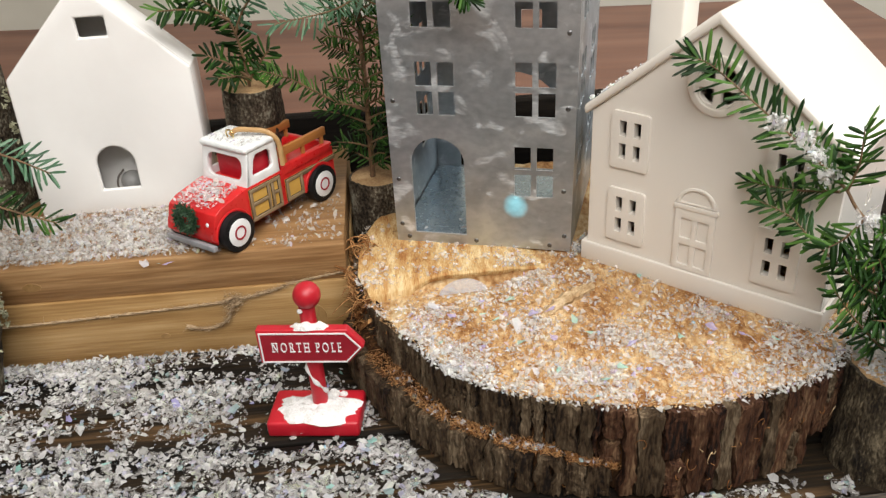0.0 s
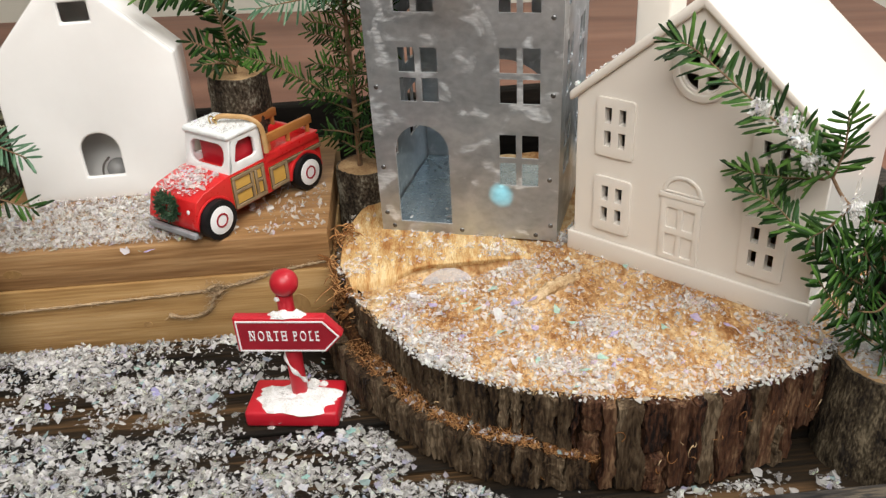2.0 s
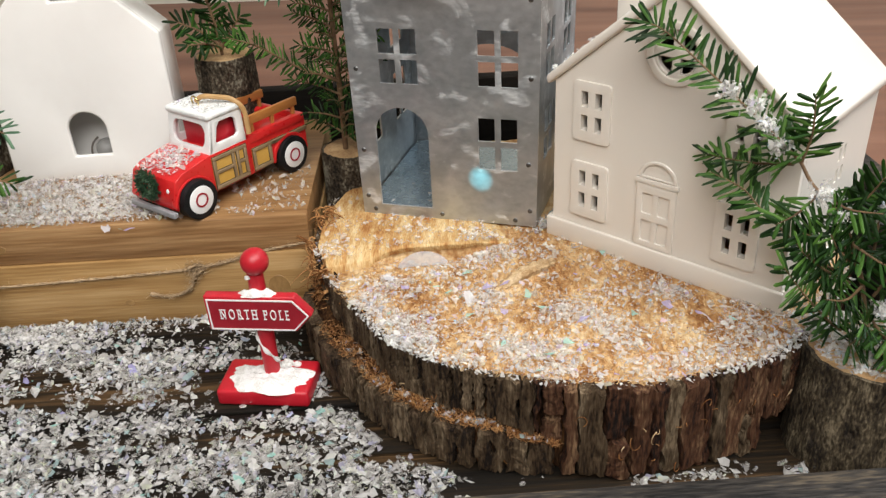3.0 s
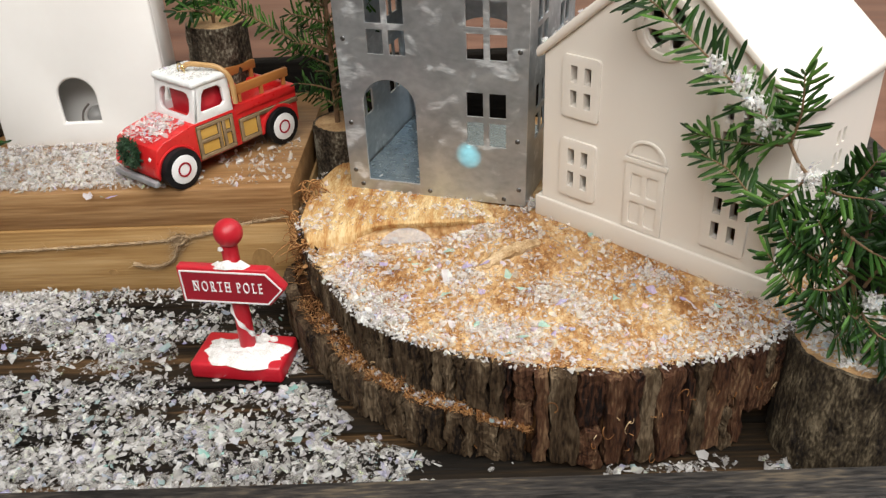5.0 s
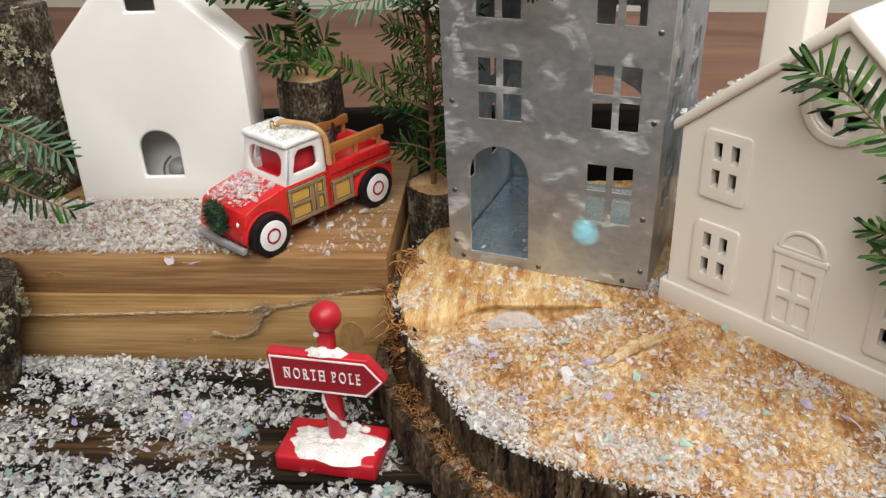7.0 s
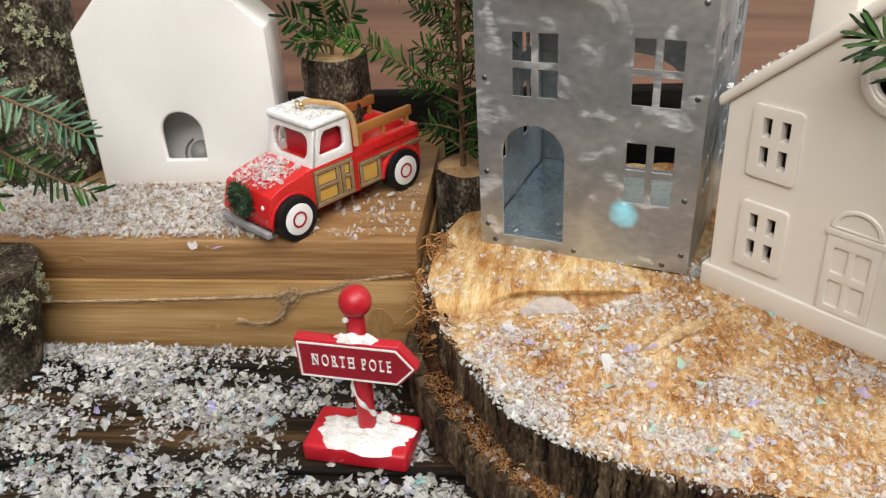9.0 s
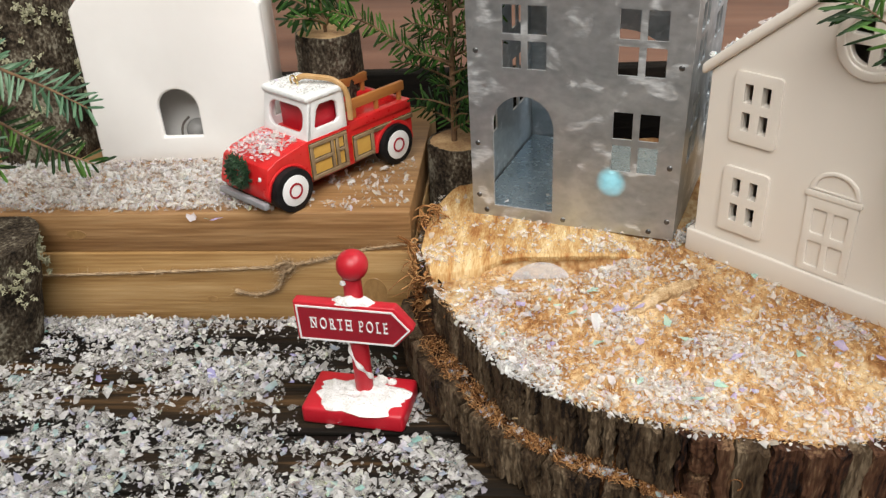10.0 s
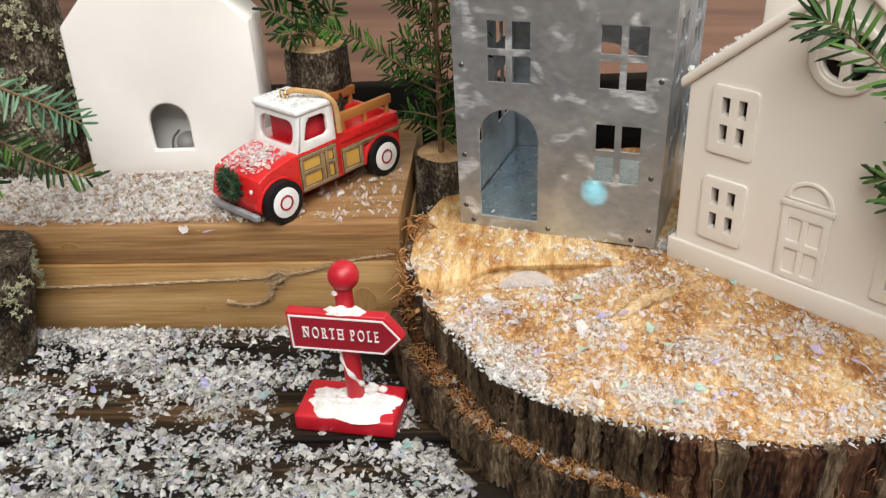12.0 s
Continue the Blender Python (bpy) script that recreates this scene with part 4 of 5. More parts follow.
loop = smooth_path([(0.0535, -0.0262, 0.0645), (0.05, -0.023, 0.0672), (0.0455, -0.016, 0.0668), (0.0405, -0.0075, 0.0655), (0.0368, -0.0025, 0.0605), (0.0352, -0.0012, 0.053), (0.0348, -0.0014, 0.0405)], 30)
ring_curve(loop, 0.0017, "hanging_loop", M_RIBBON, truck, "tan cord hanging loop")
ring_curve([(0.054 + 0.0003 * math.sin(a), -0.026 + 0.0032 * math.cos(a), 0.065 + 0.0032 * math.sin(a)) for a in [math.tau * i / 24 for i in range(24)]], 0.0006, "eyelet", M_GOLD, truck, "gold eyelet ring", True)

# ---- signpost ----
sign = thing("signpost", pose(-0.0795, 0.394, 0.0005, 0, 0, -4.2), "red resin signpost ornament reading NORTH POLE", "ornament sign")
part("base", block(-0.0275, 0.0275, -0.016, 0.016, 0, 0.011, 0.0022, 3), M_RED_DEEP, sign, "red square base")
post = bmesh.new()
bmesh.ops.create_cone(post, cap_ends=True, segments=32, radius1=0.0047, radius2=0.0046, depth=0.071)
bmesh.ops.translate(post, verts=post.verts[:], vec=(0.0023, 0.002, 0.046))
part("post", post, M_RED_DEEP, sign)
ball = bmesh.new()
bmesh.ops.create_uvsphere(ball, u_segments=36, v_segments=24, radius=0.0079)
bmesh.ops.translate(ball, verts=ball.verts[:], vec=(0.0033, 0.002, 0.0882))
part("ball", ball, M_RED_DEEP, sign)
BF = -0.0072
out = [(-0.0262, 0.0478), (0.0245, 0.0478), (0.0345, 0.0592), (0.0252, 0.0708), (-0.0268, 0.0708)]
board = part("board", plate(out, [], BF, BF + 0.0062, 0.001, 3), M_RED_DEEP, sign, "red arrow-shaped board")
line = [(-0.0248, 0.0488), (0.0236, 0.0488), (0.0326, 0.0588), (0.0243, 0.0688), (-0.0252, 0.0688)]
inn = [(-0.024, 0.0496), (0.0232, 0.0496), (0.0316, 0.0588), (0.0239, 0.068), (-0.0244, 0.068)]
part("border_line", plate(line, [inn], BF - 0.0006, BF), M_PAINT, board, "white painted border")
part("field", plate(inn, [], BF - 0.0002, BF), M_WINE, board, "darker red field")
txt = bpy.data.curves.new("lettering", "FONT")
txt.body, txt.size, txt.align_x, txt.align_y, txt.extrude, txt.offset = "NORTH POLE", 0.0096, "CENTER", "CENTER", 0.0004, -0.00006
txt.space_character, txt.space_word = 1.5, 0.65
tmp = new("lettering", txt)
bpy.context.view_layer.update()
me = bpy.data.meshes.new_from_object(tmp.evaluated_get(bpy.context.evaluated_depsgraph_get()))
bpy.data.objects.remove(tmp)
wide = max(v.co.x for v in me.vertices) - min(v.co.x for v in me.vertices)
me.transform(Matrix.Translation((0.0015, BF - 0.0004, 0.0588)) @ Matrix.Rotation(radians(90), 4, "X") @ Matrix.Diagonal((0.0395 / wide, 0.98, 1, 1)))
serifed = bmesh.new()
serifed.from_mesh(me)
bmesh.ops.remove_doubles(serifed, verts=serifed.verts[:], dist=0.000002)
left, letters = set(serifed.verts), []
while left:
    todo, seen = [left.pop()], []
    while todo:
        v = todo.pop()
        seen.append(v)
        for e in v.link_edges:
            w = e.other_vert(v)
            if w in left:
                left.discard(w)
                todo.append(w)
    xs, zs = [v.co.x for v in seen], [v.co.z for v in seen]
    letters.append((min(xs), max(xs), min(zs), max(zs)))
letters.sort()
feet = ("lb lt rt", "", "lb lt rb", "cb", "lb lt rb rt", "lb lt", "", "lb lt", "lb lt")
for (x0, x1, z0, z1), ends in zip(letters, feet):
    for e in ends.split():
        cx = {"l": x0 + 0.0005, "r": x1 - 0.0005, "c": (x0 + x1) / 2}[e[0]]
        cz = z0 + 0.0003 if e[1] == "b" else z1 - 0.0003
        block(cx - 0.0008, cx + 0.0008, BF - 0.00075, BF - 0.0001, cz - 0.0003, cz + 0.0003, bm=serifed)
serifed.to_mesh(me)
serifed.free()
me.materials.clear()
me.materials.append(M_PAINT)
word = new("lettering", me)
word.parent = board
tagged(word, "white raised lettering NORTH POLE")
# spiral stripe and snow caps
spiral = []
for i in range(60):
    a = -2.6 + 5.6 * i / 59
    spiral.append((0.0023 + 0.0046 * math.sin(a), 0.002 - 0.0046 * math.cos(a), 0.0465 - 0.0335 * i / 59 - 0.001 * math.sin(a)))
ring_curve(spiral, [0.0011 + 0.0005 * math.sin(i * 0.5) for i in range(60)], "stripe", M_PLASTER, sign, "white spiral stripe")


def snow_cap(name, cx, cy, z, rx, ry, h, seed, parent, material=None, n=48, m=12, wild=0.3):
    """A lumpy flat mound of white paste with a ragged edge."""
    bm = bmesh.new()
    rings = []
    for j in range(m + 1):
        f = j / m
        rg = []
        for i in range(n):
            a = math.tau * i / n
            w = 1 + wild * noise.noise(Vector((math.cos(a) * 1.8, math.sin(a) * 1.8, seed))) + 0.12 * noise.noise(Vector((math.cos(a) * 6, math.sin(a) * 6, seed)))
            x, y = rx * w * (1 - f) * math.cos(a), ry * w * (1 - f) * math.sin(a)
            zz = h * (1 - (1 - f) ** 5) * (1 + 0.7 * noise.noise(Vector((x * 220, y * 220, seed))) + 0.3 * noise.noise(Vector((x * 600, y * 600, seed))))
            rg.append(bm.verts.new((cx + x, cy + y, z + max(0, zz))))
        rings.append(rg)
    for a, b in zip(rings, rings[1:]):
        for i in range(n):
            bm.faces.new((a[i], a[(i + 1) % n], b[(i + 1) % n], b[i]))
    bmesh.ops.remove_doubles(bm, verts=bm.verts[:], dist=0.00001)
    bm.faces.new([v for v in rings[0] if v.is_valid][::-1])
    return part(name, bm, material or M_PLASTER, parent, "lumpy white painted snow", 70)


snow_cap("snow_cap", 0.0015, -0.0022, 0.0108, 0.0248, 0.0138, 0.0032, 3, sign, wild=0.45)
snow_cap("snow_cap", 0.0065, -0.0098, 0.0106, 0.0125, 0.0062, 0.0024, 6, sign, wild=0.4)
snow_cap("snow_cap", 0.0035, -0.0042, 0.0705, 0.0105, 0.004, 0.0024, 9, sign)
snow_cap("snow_drop", 0.009, 0.011, 0.0108, 0.0035, 0.003, 0.0028, 12, sign)
snow_cap("snow_drop", 0.0150, 0.0105, 0.0108, 0.0025, 0.0022, 0.0022, 14, sign)
snow_cap("snow_drop", -0.0008, -0.0022, 0.0795, 0.0016, 0.0014, 0.002, 15, sign)

# ---- twine round the lower block ----
tw = thing("twine", BX, "thin jute twine tied round the wooden block", "twine")
pts = smooth_path([(-0.418, -0.0012, 0.03), (-0.25, -0.0013, 0.034), (-0.15, -0.0013, 0.0372), (-0.085, -0.0014, 0.0402), (-0.076, -0.002, 0.0415), (-0.055, -0.0013, 0.0452), (-0.035, 0.0012, 0.0495), (-0.001, 0.002, 0.0545)], 120)
for k in range(2):
    ring_curve([p + 0.00045 * Vector((0, math.cos(i * 1.3 + k * 3.14), math.sin(i * 1.3 + k * 3.14))) for i, p in enumerate(pts)], 0.00055, "strand", M_TWINE, tw)
tail = smooth_path([(-0.077, -0.0022, 0.041), (-0.081, -0.003, 0.034), (-0.084, -0.003, 0.0275), (-0.092, -0.0025, 0.0225), (-0.102, -0.002, 0.0212), (-0.112, -0.0015, 0.0235)], 40)
ring_curve(tail, [0.0009 + 0.00022 * math.sin(i * 1.9) for i in range(36)] + [0.0012, 0.0015, 0.0016, 0.0012], "loose_end", M_TWINE, tw)
knot = [Vector((-0.078 + 0.0042 * math.cos(a) * (1 + 0.3 * math.sin(3 * a)), -0.0028 + 0.001 * math.sin(2 * a), 0.041 + 0.003 * math.sin(a))) for a in [math.tau * i / 40 for i in range(40)]]
ring_curve(knot, 0.0009, "knot", M_TWINE, tw, "", True)
slivers("fray", [(p.x + random.gauss(0, 0.0008), p.y - 0.0003, p.z + random.gauss(0, 0.0006)) for p in pts for _ in range(9)] + [(p.x + random.gauss(0, 0.001), p.y - 0.0004, p.z + random.gauss(0, 0.001)) for p in tail for _ in range(7)] + [(-0.079 + random.gauss(0, 0.004), -0.003, 0.041 + random.gauss(0, 0.0032)) for _ in range(240)], 0.002, 0.0065, 0.00015, M_TWINE, "", 5, parent=tw)

# ---- fir trees on logs ----
GT = "small fir trees on log stands"
fir = thing("fir_tree", pose(0.240, 0.345, 0.0), "fir branch standing in a cut log, dusted with snow", "fir tree", GT)
log_body(0.0335, 0.0305, 0.0605, fir, M_BARK_GREY, M_CUT, 1, 0.05)


def local(points, ox, oy, oz=0.0):
    return [(x - ox, y - oy, z - oz) for x, y, z in points]


def fl(points):
    return local(points, 0.240, 0.345)


ring_curve(smooth_path(fl([(0.240, 0.343, 0.055), (0.229, 0.347, 0.1), (0.221, 0.35, 0.119), (0.212, 0.352, 0.134), (0.202, 0.356, 0.145), (0.197, 0.36, 0.154)]), 24), [0.0012 - 0.0004 * i / 23 for i in range(24)], "trunk", M_TWIG, fir)


def front_sprig(seed, length, *points):
    branch(fl(points), fir, seed, length * 1.1, 0.0019, 0.00098, 0.0007, material=M_NEEDLE, bare=0.06)


front_sprig(20, 0.015, (0.197, 0.36, 0.154), (0.189, 0.364, 0.162), (0.176, 0.371, 0.174), (0.159, 0.387, 0.189), (0.141, 0.405, 0.204), (0.131, 0.4125, 0.208))
front_sprig(21, 0.0125, (0.197, 0.36, 0.154), (0.198, 0.356, 0.17), (0.195, 0.352, 0.189))
front_sprig(22, 0.0105, (0.194, 0.361, 0.153), (0.181, 0.382, 0.145), (0.165, 0.402, 0.1415))
front_sprig(23, 0.0115, (0.219, 0.35, 0.102), (0.21, 0.352, 0.105), (0.199, 0.358, 0.114), (0.184, 0.365, 0.128), (0.176, 0.372, 0.136), (0.164, 0.385, 0.139))
front_sprig(24, 0.0115, (0.223, 0.343, 0.072), (0.213, 0.338, 0.082), (0.199, 0.336, 0.098), (0.187, 0.334, 0.114))
front_sprig(25, 0.0125, (0.223, 0.345, 0.098), (0.206, 0.34, 0.11), (0.195, 0.338, 0.12))
front_sprig(26, 0.0125, (0.234, 0.35, 0.108), (0.236, 0.355, 0.13), (0.245, 0.36, 0.14))
front_sprig(27, 0.013, (0.232, 0.345, 0.085), (0.236, 0.325, 0.079), (0.246, 0.316, 0.078))
front_sprig(28, 0.0125, (0.214, 0.352, 0.131), (0.222, 0.345, 0.142), (0.226, 0.34, 0.155))
front_sprig(29, 0.0125, (0.234, 0.347, 0.1), (0.25, 0.342, 0.11), (0.262, 0.338, 0.116))
front_sprig(30, 0.0125, (0.237, 0.345, 0.085), (0.25, 0.335, 0.092), (0.262, 0.325, 0.09))
front_sprig(31, 0.013, (0.238, 0.343, 0.07), (0.226, 0.332, 0.074), (0.218, 0.322, 0.078))
front_sprig(32, 0.0135, (0.236, 0.345, 0.09), (0.244, 0.34, 0.118), (0.246, 0.335, 0.14))
front_sprig(33, 0.0135, (0.238, 0.343, 0.075), (0.244, 0.32, 0.07), (0.256, 0.305, 0.072))
front_sprig(34, 0.0125, (0.228, 0.348, 0.104), (0.214, 0.342, 0.117), (0.207, 0.338, 0.128))
front_sprig(35, 0.0135, (0.24, 0.345, 0.1), (0.258, 0.35, 0.12), (0.27, 0.35, 0.135))
front_sprig(36, 0.0125, (0.207, 0.355, 0.14), (0.216, 0.345, 0.137), (0.228, 0.338, 0.138))
front_sprig(37, 0.0125, (0.205, 0.354, 0.141), (0.196, 0.352, 0.132), (0.188, 0.352, 0.127))
front_sprig(38, 0.0125, (0.216, 0.35, 0.127), (0.205, 0.344, 0.124), (0.196, 0.342, 0.127))
front_sprig(39, 0.013, (0.23, 0.346, 0.095), (0.219, 0.336, 0.094), (0.207, 0.331, 0.098))
front_sprig(40, 0.013, (0.236, 0.344, 0.078), (0.229, 0.33, 0.083), (0.221, 0.32, 0.092))
front_sprig(41, 0.0115, (0.225, 0.348, 0.11), (0.219, 0.346, 0.124), (0.21, 0.346, 0.138))
front_sprig(42, 0.013, (0.222, 0.349, 0.117), (0.233, 0.338, 0.112), (0.247, 0.332, 0.108))
sp = random.Random(8)
lumps = [(0.174, 0.368, 0.181), (0.165, 0.38, 0.184), (0.185, 0.36, 0.164), (0.204, 0.35, 0.143), (0.212, 0.348, 0.133), (0.18, 0.365, 0.172), (0.235, 0.35, 0.135), (0.24, 0.352, 0.132), (0.235, 0.335, 0.09)]
flakes("snow_dusting", [(x - 0.24 + sp.gauss(0, 0.0026), y - 0.345 + sp.gauss(0, 0.0022) - 0.003, z + sp.gauss(0, 0.0022)) for x, y, z in lumps for _ in range(150)], 0.0005, 0.0022, M_SNOW_BRIGHT, 0, "clumps of white flakes", 9, 1.2, parent=fir)
flakes("snow_on_log", [(math.cos(a) * r, math.sin(a) * r, 0.0605) for a, r in ((sp.random() * 6.283, 0.027 * math.sqrt(sp.random())) for _ in range(1300))], 0.0008, 0.0026, M_SNOW_BRIGHT, 0.002, "white flakes on the cut face", 10, parent=fir)

fir1 = thing("fir_tree", pose(-0.132, 0.585, BOX_TOP), "fir sprig standing in a small cut log", "fir tree", GT)
log_body(0.0215, 0.0208, 0.0765, fir1, M_BARK_MOSS, M_CUT, 2, 0.09)


def f1(points):
    return local(points, -0.132, 0.585, BOX_TOP)


for i, (p, ln, mt) in enumerate([
        ([(-0.132, 0.583, 0.148), (-0.133, 0.58, 0.176), (-0.138, 0.577, 0.2), (-0.15, 0.57, 0.214), (-0.165, 0.562, 0.226)], 0.014, M_NEEDLE),
        ([(-0.137, 0.577, 0.2), (-0.156, 0.562, 0.211), (-0.176, 0.55, 0.214)], 0.0145, M_NEEDLE),
        ([(-0.131, 0.58, 0.158), (-0.142, 0.575, 0.17), (-0.155, 0.57, 0.178)], 0.0125, M_NEEDLE),
        ([(-0.131, 0.58, 0.156), (-0.122, 0.575, 0.168), (-0.112, 0.572, 0.18)], 0.0135, M_NEEDLE),
        ([(-0.135, 0.578, 0.19), (-0.125, 0.572, 0.208), (-0.112, 0.565, 0.222)], 0.014, M_NEEDLE_PALE),
        ([(-0.132, 0.578, 0.158), (-0.136, 0.565, 0.164), (-0.146, 0.555, 0.166)], 0.0115, M_NEEDLE)]):
    branch(f1(p), fir1, 60 + i, ln, material=mt, bare=0.12, flat=0.6)

fir2 = thing("fir_tree", pose(-0.045, 0.57, 0.0), "bushy fir sprig standing in a squat log", "fir tree", GT)
log_body(0.0225, 0.0215, 0.0825, fir2, M_BARK_MOSS, M_CUT, 3, 0.05)


def f2(points):
    return local(points, -0.045, 0.57)


trunk2 = [(-0.049, 0.568, 0.08), (-0.048, 0.566, 0.142), (-0.048, 0.565, 0.18), (-0.047, 0.563, 0.215), (-0.044, 0.56, 0.25)]
ring_curve(smooth_path(f2(trunk2), 24), [0.002 - 0.0008 * i / 23 for i in range(24)], "trunk", M_TWIG, fir2)
SP2 = [([(-0.048, 0.562, 0.135), (-0.074, 0.55, 0.151), (-0.093, 0.54, 0.167), (-0.113, 0.53, 0.178)], 0.0105, M_NEEDLE, 0.1),
       ([(-0.046, 0.56, 0.215), (-0.062, 0.54, 0.211), (-0.096, 0.52, 0.209)], 0.0145, M_NEEDLE_PALE, 0.1),
       ([(-0.046, 0.56, 0.215), (-0.038, 0.545, 0.214), (-0.024, 0.53, 0.212)], 0.0145, M_NEEDLE_PALE, 0.1),
       ([(-0.044, 0.56, 0.25), (-0.01, 0.5, 0.252), (0.012, 0.472, 0.243), (0.022, 0.462, 0.231)], 0.0125, M_NEEDLE, 0.5)]
rg = random.Random(31)
for i in range(36):
    z = 0.092 + 0.13 * i / 36
    a = i * 2.4 + 0.3
    ln = rg.uniform(0.024, 0.036) * (1 if z < 0.2 else 0.8)
    dx, dy = math.cos(a), 0.7 * math.sin(a)
    p0 = (-0.048, 0.565, z)
    SP2.append(([p0, (p0[0] + dx * ln * 0.5, p0[1] + dy * ln * 0.5, z + ln * 0.22), (p0[0] + dx * ln, p0[1] + dy * ln, z + ln * 0.34)], 0.0098, M_NEEDLE, 0.1))
for i, (p, ln, mt, bare) in enumerate(SP2):
    branch(f2(p), fir2, 90 + i, ln, material=mt, bare=bare, thick=0.0008, gap=0.0011, width=0.0015)

fir3 = thing("fir_tree", pose(-0.318, 0.432, 0.0), "fir sprig on a lichen-covered log stand", "fir tree", GT)
lb = log_body(0.0265, 0.034, 0.074, fir3, M_BARK_MOSS, M_BARK_MOSS, 4, 0.1, lean=(0.01, 0.0))


def f3(points):
    return local(points, -0.318, 0.432)


ring_curve(smooth_path(f3([(-0.31, 0.432, 0.075), (-0.31, 0.434, 0.13), (-0.305, 0.438, 0.18), (-0.3, 0.44, 0.22)]), 16), [0.0026 - 0.001 * i / 15 for i in range(16)], "trunk", M_TWIG, fir3)
for i, (p, ln, mt) in enumerate([
        ([(-0.307, 0.437, 0.182), (-0.279, 0.44, 0.179), (-0.26, 0.44, 0.171), (-0.237, 0.438, 0.162), (-0.217, 0.435, 0.153)], 0.0155, M_NEEDLE_PALE),
        ([(-0.31, 0.436, 0.155), (-0.29, 0.44, 0.15), (-0.273, 0.44, 0.143), (-0.252, 0.438, 0.132), (-0.222, 0.435, 0.122)], 0.0145, M_NEEDLE),
        ([(-0.31, 0.434, 0.15), (-0.285, 0.42, 0.152), (-0.262, 0.412, 0.14)], 0.015, M_NEEDLE_PALE),
        ([(-0.31, 0.434, 0.165), (-0.288, 0.425, 0.168), (-0.268, 0.42, 0.162)], 0.015, M_NEEDLE_PALE),
        ([(-0.31, 0.434, 0.135), (-0.29, 0.425, 0.135), (-0.268, 0.422, 0.125)], 0.0145, M_NEEDLE)]):
    branch(f3(p), fir3, 140 + i, ln, material=mt, bare=0.05, gap=0.0014, width=0.0018, flat=0.5)


def lichen(parent, spots, seed, size=0.0022):
    """Small crinkled tufts."""
    rng = random.Random(seed)
    verts, faces = [], []
    for x, y, z in spots:
        for _ in range(12):
            d = Vector((rng.gauss(0, 1), rng.gauss(-0.5, 1), rng.gauss(0, 1))).normalized()
            add_needle(verts, faces, Vector((x, y, z)) + 0.3 * size * Vector((rng.gauss(0, 1), rng.gauss(0, 1), rng.gauss(0, 1))), d, Vector((0.1, -1, 0.2)), size * rng.uniform(0.4, 1.1), size * 0.35)
    tagged(raw("lichen", verts, faces, M_LICHEN, parent, "pale yellow-green lichen tufts"), kind="stuff")


lr = random.Random(77)


def log_spots(n, r, z0, z1, a0, a1, clumps):
    out = []
    for _ in range(clumps):
        a, z = radians(lr.uniform(a0, a1)), lr.uniform(z0, z1)
        for _ in range(n):
            aa = a + lr.gauss(0, 0.14)
            out.append((r * math.cos(aa), r * math.sin(aa), z + lr.gauss(0, 0.005)))
    return out


lichen(fir3, [(x + 0.008, y, z) for x, y, z in log_spots(10, 0.035, 0.05, 0.076, -100, 40, 9)], 3)

tall = thing("bark_log", pose(-0.335, 0.565, BOX_TOP), "upright mossy log with lichen on its bark", "log")
log_body(0.034, 0.036, 0.124, tall, M_BARK_MOSS, M_BARK_MOSS, 5, 0.1)
lichen(tall, log_spots(6, 0.0365, 0.01, 0.118, -130, 20, 12) + log_spots(9, 0.037, 0.09, 0.12, -95, -15, 3), 6, 0.0027)
branch([(0.0, 0.0, 0.122), (-0.006, -0.006, 0.15), (0.004, -0.012, 0.175)], tall, 170, 0.014, bare=0.1)
branch([(-0.002, -0.002, 0.13), (0.01, -0.014, 0.138), (0.026, -0.02, 0.137)], tall, 171, 0.014, bare=0.1)

# ---- loose snow ----
fr = random.Random(100)
TRAY_M = Matrix.Rotation(radians(TA), 4, "Z")


def inside_slice(x, y, grow=0.0):
    d = Vector((x - SC.x, y - SC.y))
    lip = 0.012 if 170 < math.degrees(math.atan2(d.y, d.x)) % 360 < 262 else 0
    return d.length < slice_radius(math.degrees(math.atan2(d.y, d.x))) + lip + grow


spots = []
while len(spots) < 54000:
    p = TRAY_M @ Vector((fr.uniform(-0.40, TX1 - 0.003), fr.uniform(TY0 + 0.003, 0.483), 0))
    if inside_slice(p.x, p.y, 0.001) or (BX.inverted() @ p).y > -0.001 and p.x < -0.055:
        continue
    dens = 0.4 + 1.15 * noise.noise(Vector((p.x * 16, p.y * 70, 2))) + 0.75 * noise.noise(Vector((p.x * 70, p.y * 90, 4)))
    dens += 0.5 * max(0, 1 - (p.y - 0.3) / 0.08)
    dens += 0.45 * max(0.0, min(1.0, (-0.06 - p.x) / 0.06)) * max(0.0, min(1.0, (0.3 - p.y) / 0.05))
    dens -= 0.13 * max(0.0, min(1.0, (p.x + 0.15) / 0.06)) * max(0.0, min(1.0, (p.y - 0.31) / 0.05))
    dens -= 0.95 * max(0.0, min(1.0, (p.x - 0.0) / 0.06))
    if 0.12 < p.x < 0.21:
        dens += 0.24
    if fr.random() < dens:
        spots.append((p.x, p.y, 0.0003))
flakes("loose_snow", spots, 0.0006, 0.0034, M_SNOW, 0.0022, "white and iridescent plastic snow flakes scattered over the tray", 101)
big = []
while len(big) < 150:
    p = TRAY_M @ Vector((fr.uniform(-0.36, 0.0), fr.uniform(TY0 + 0.01, 0.48), 0))
    if not inside_slice(p.x, p.y, 0.002) and (BX.inverted() @ p).y < -0.002:
        big.append((p.x, p.y, 0.002))
big += [(-0.181, 0.4655, 0.0735), (-0.176, 0.4662, 0.0735), (-0.19, 0.466, 0.0738), (-0.272, 0.549, 0.0765)]
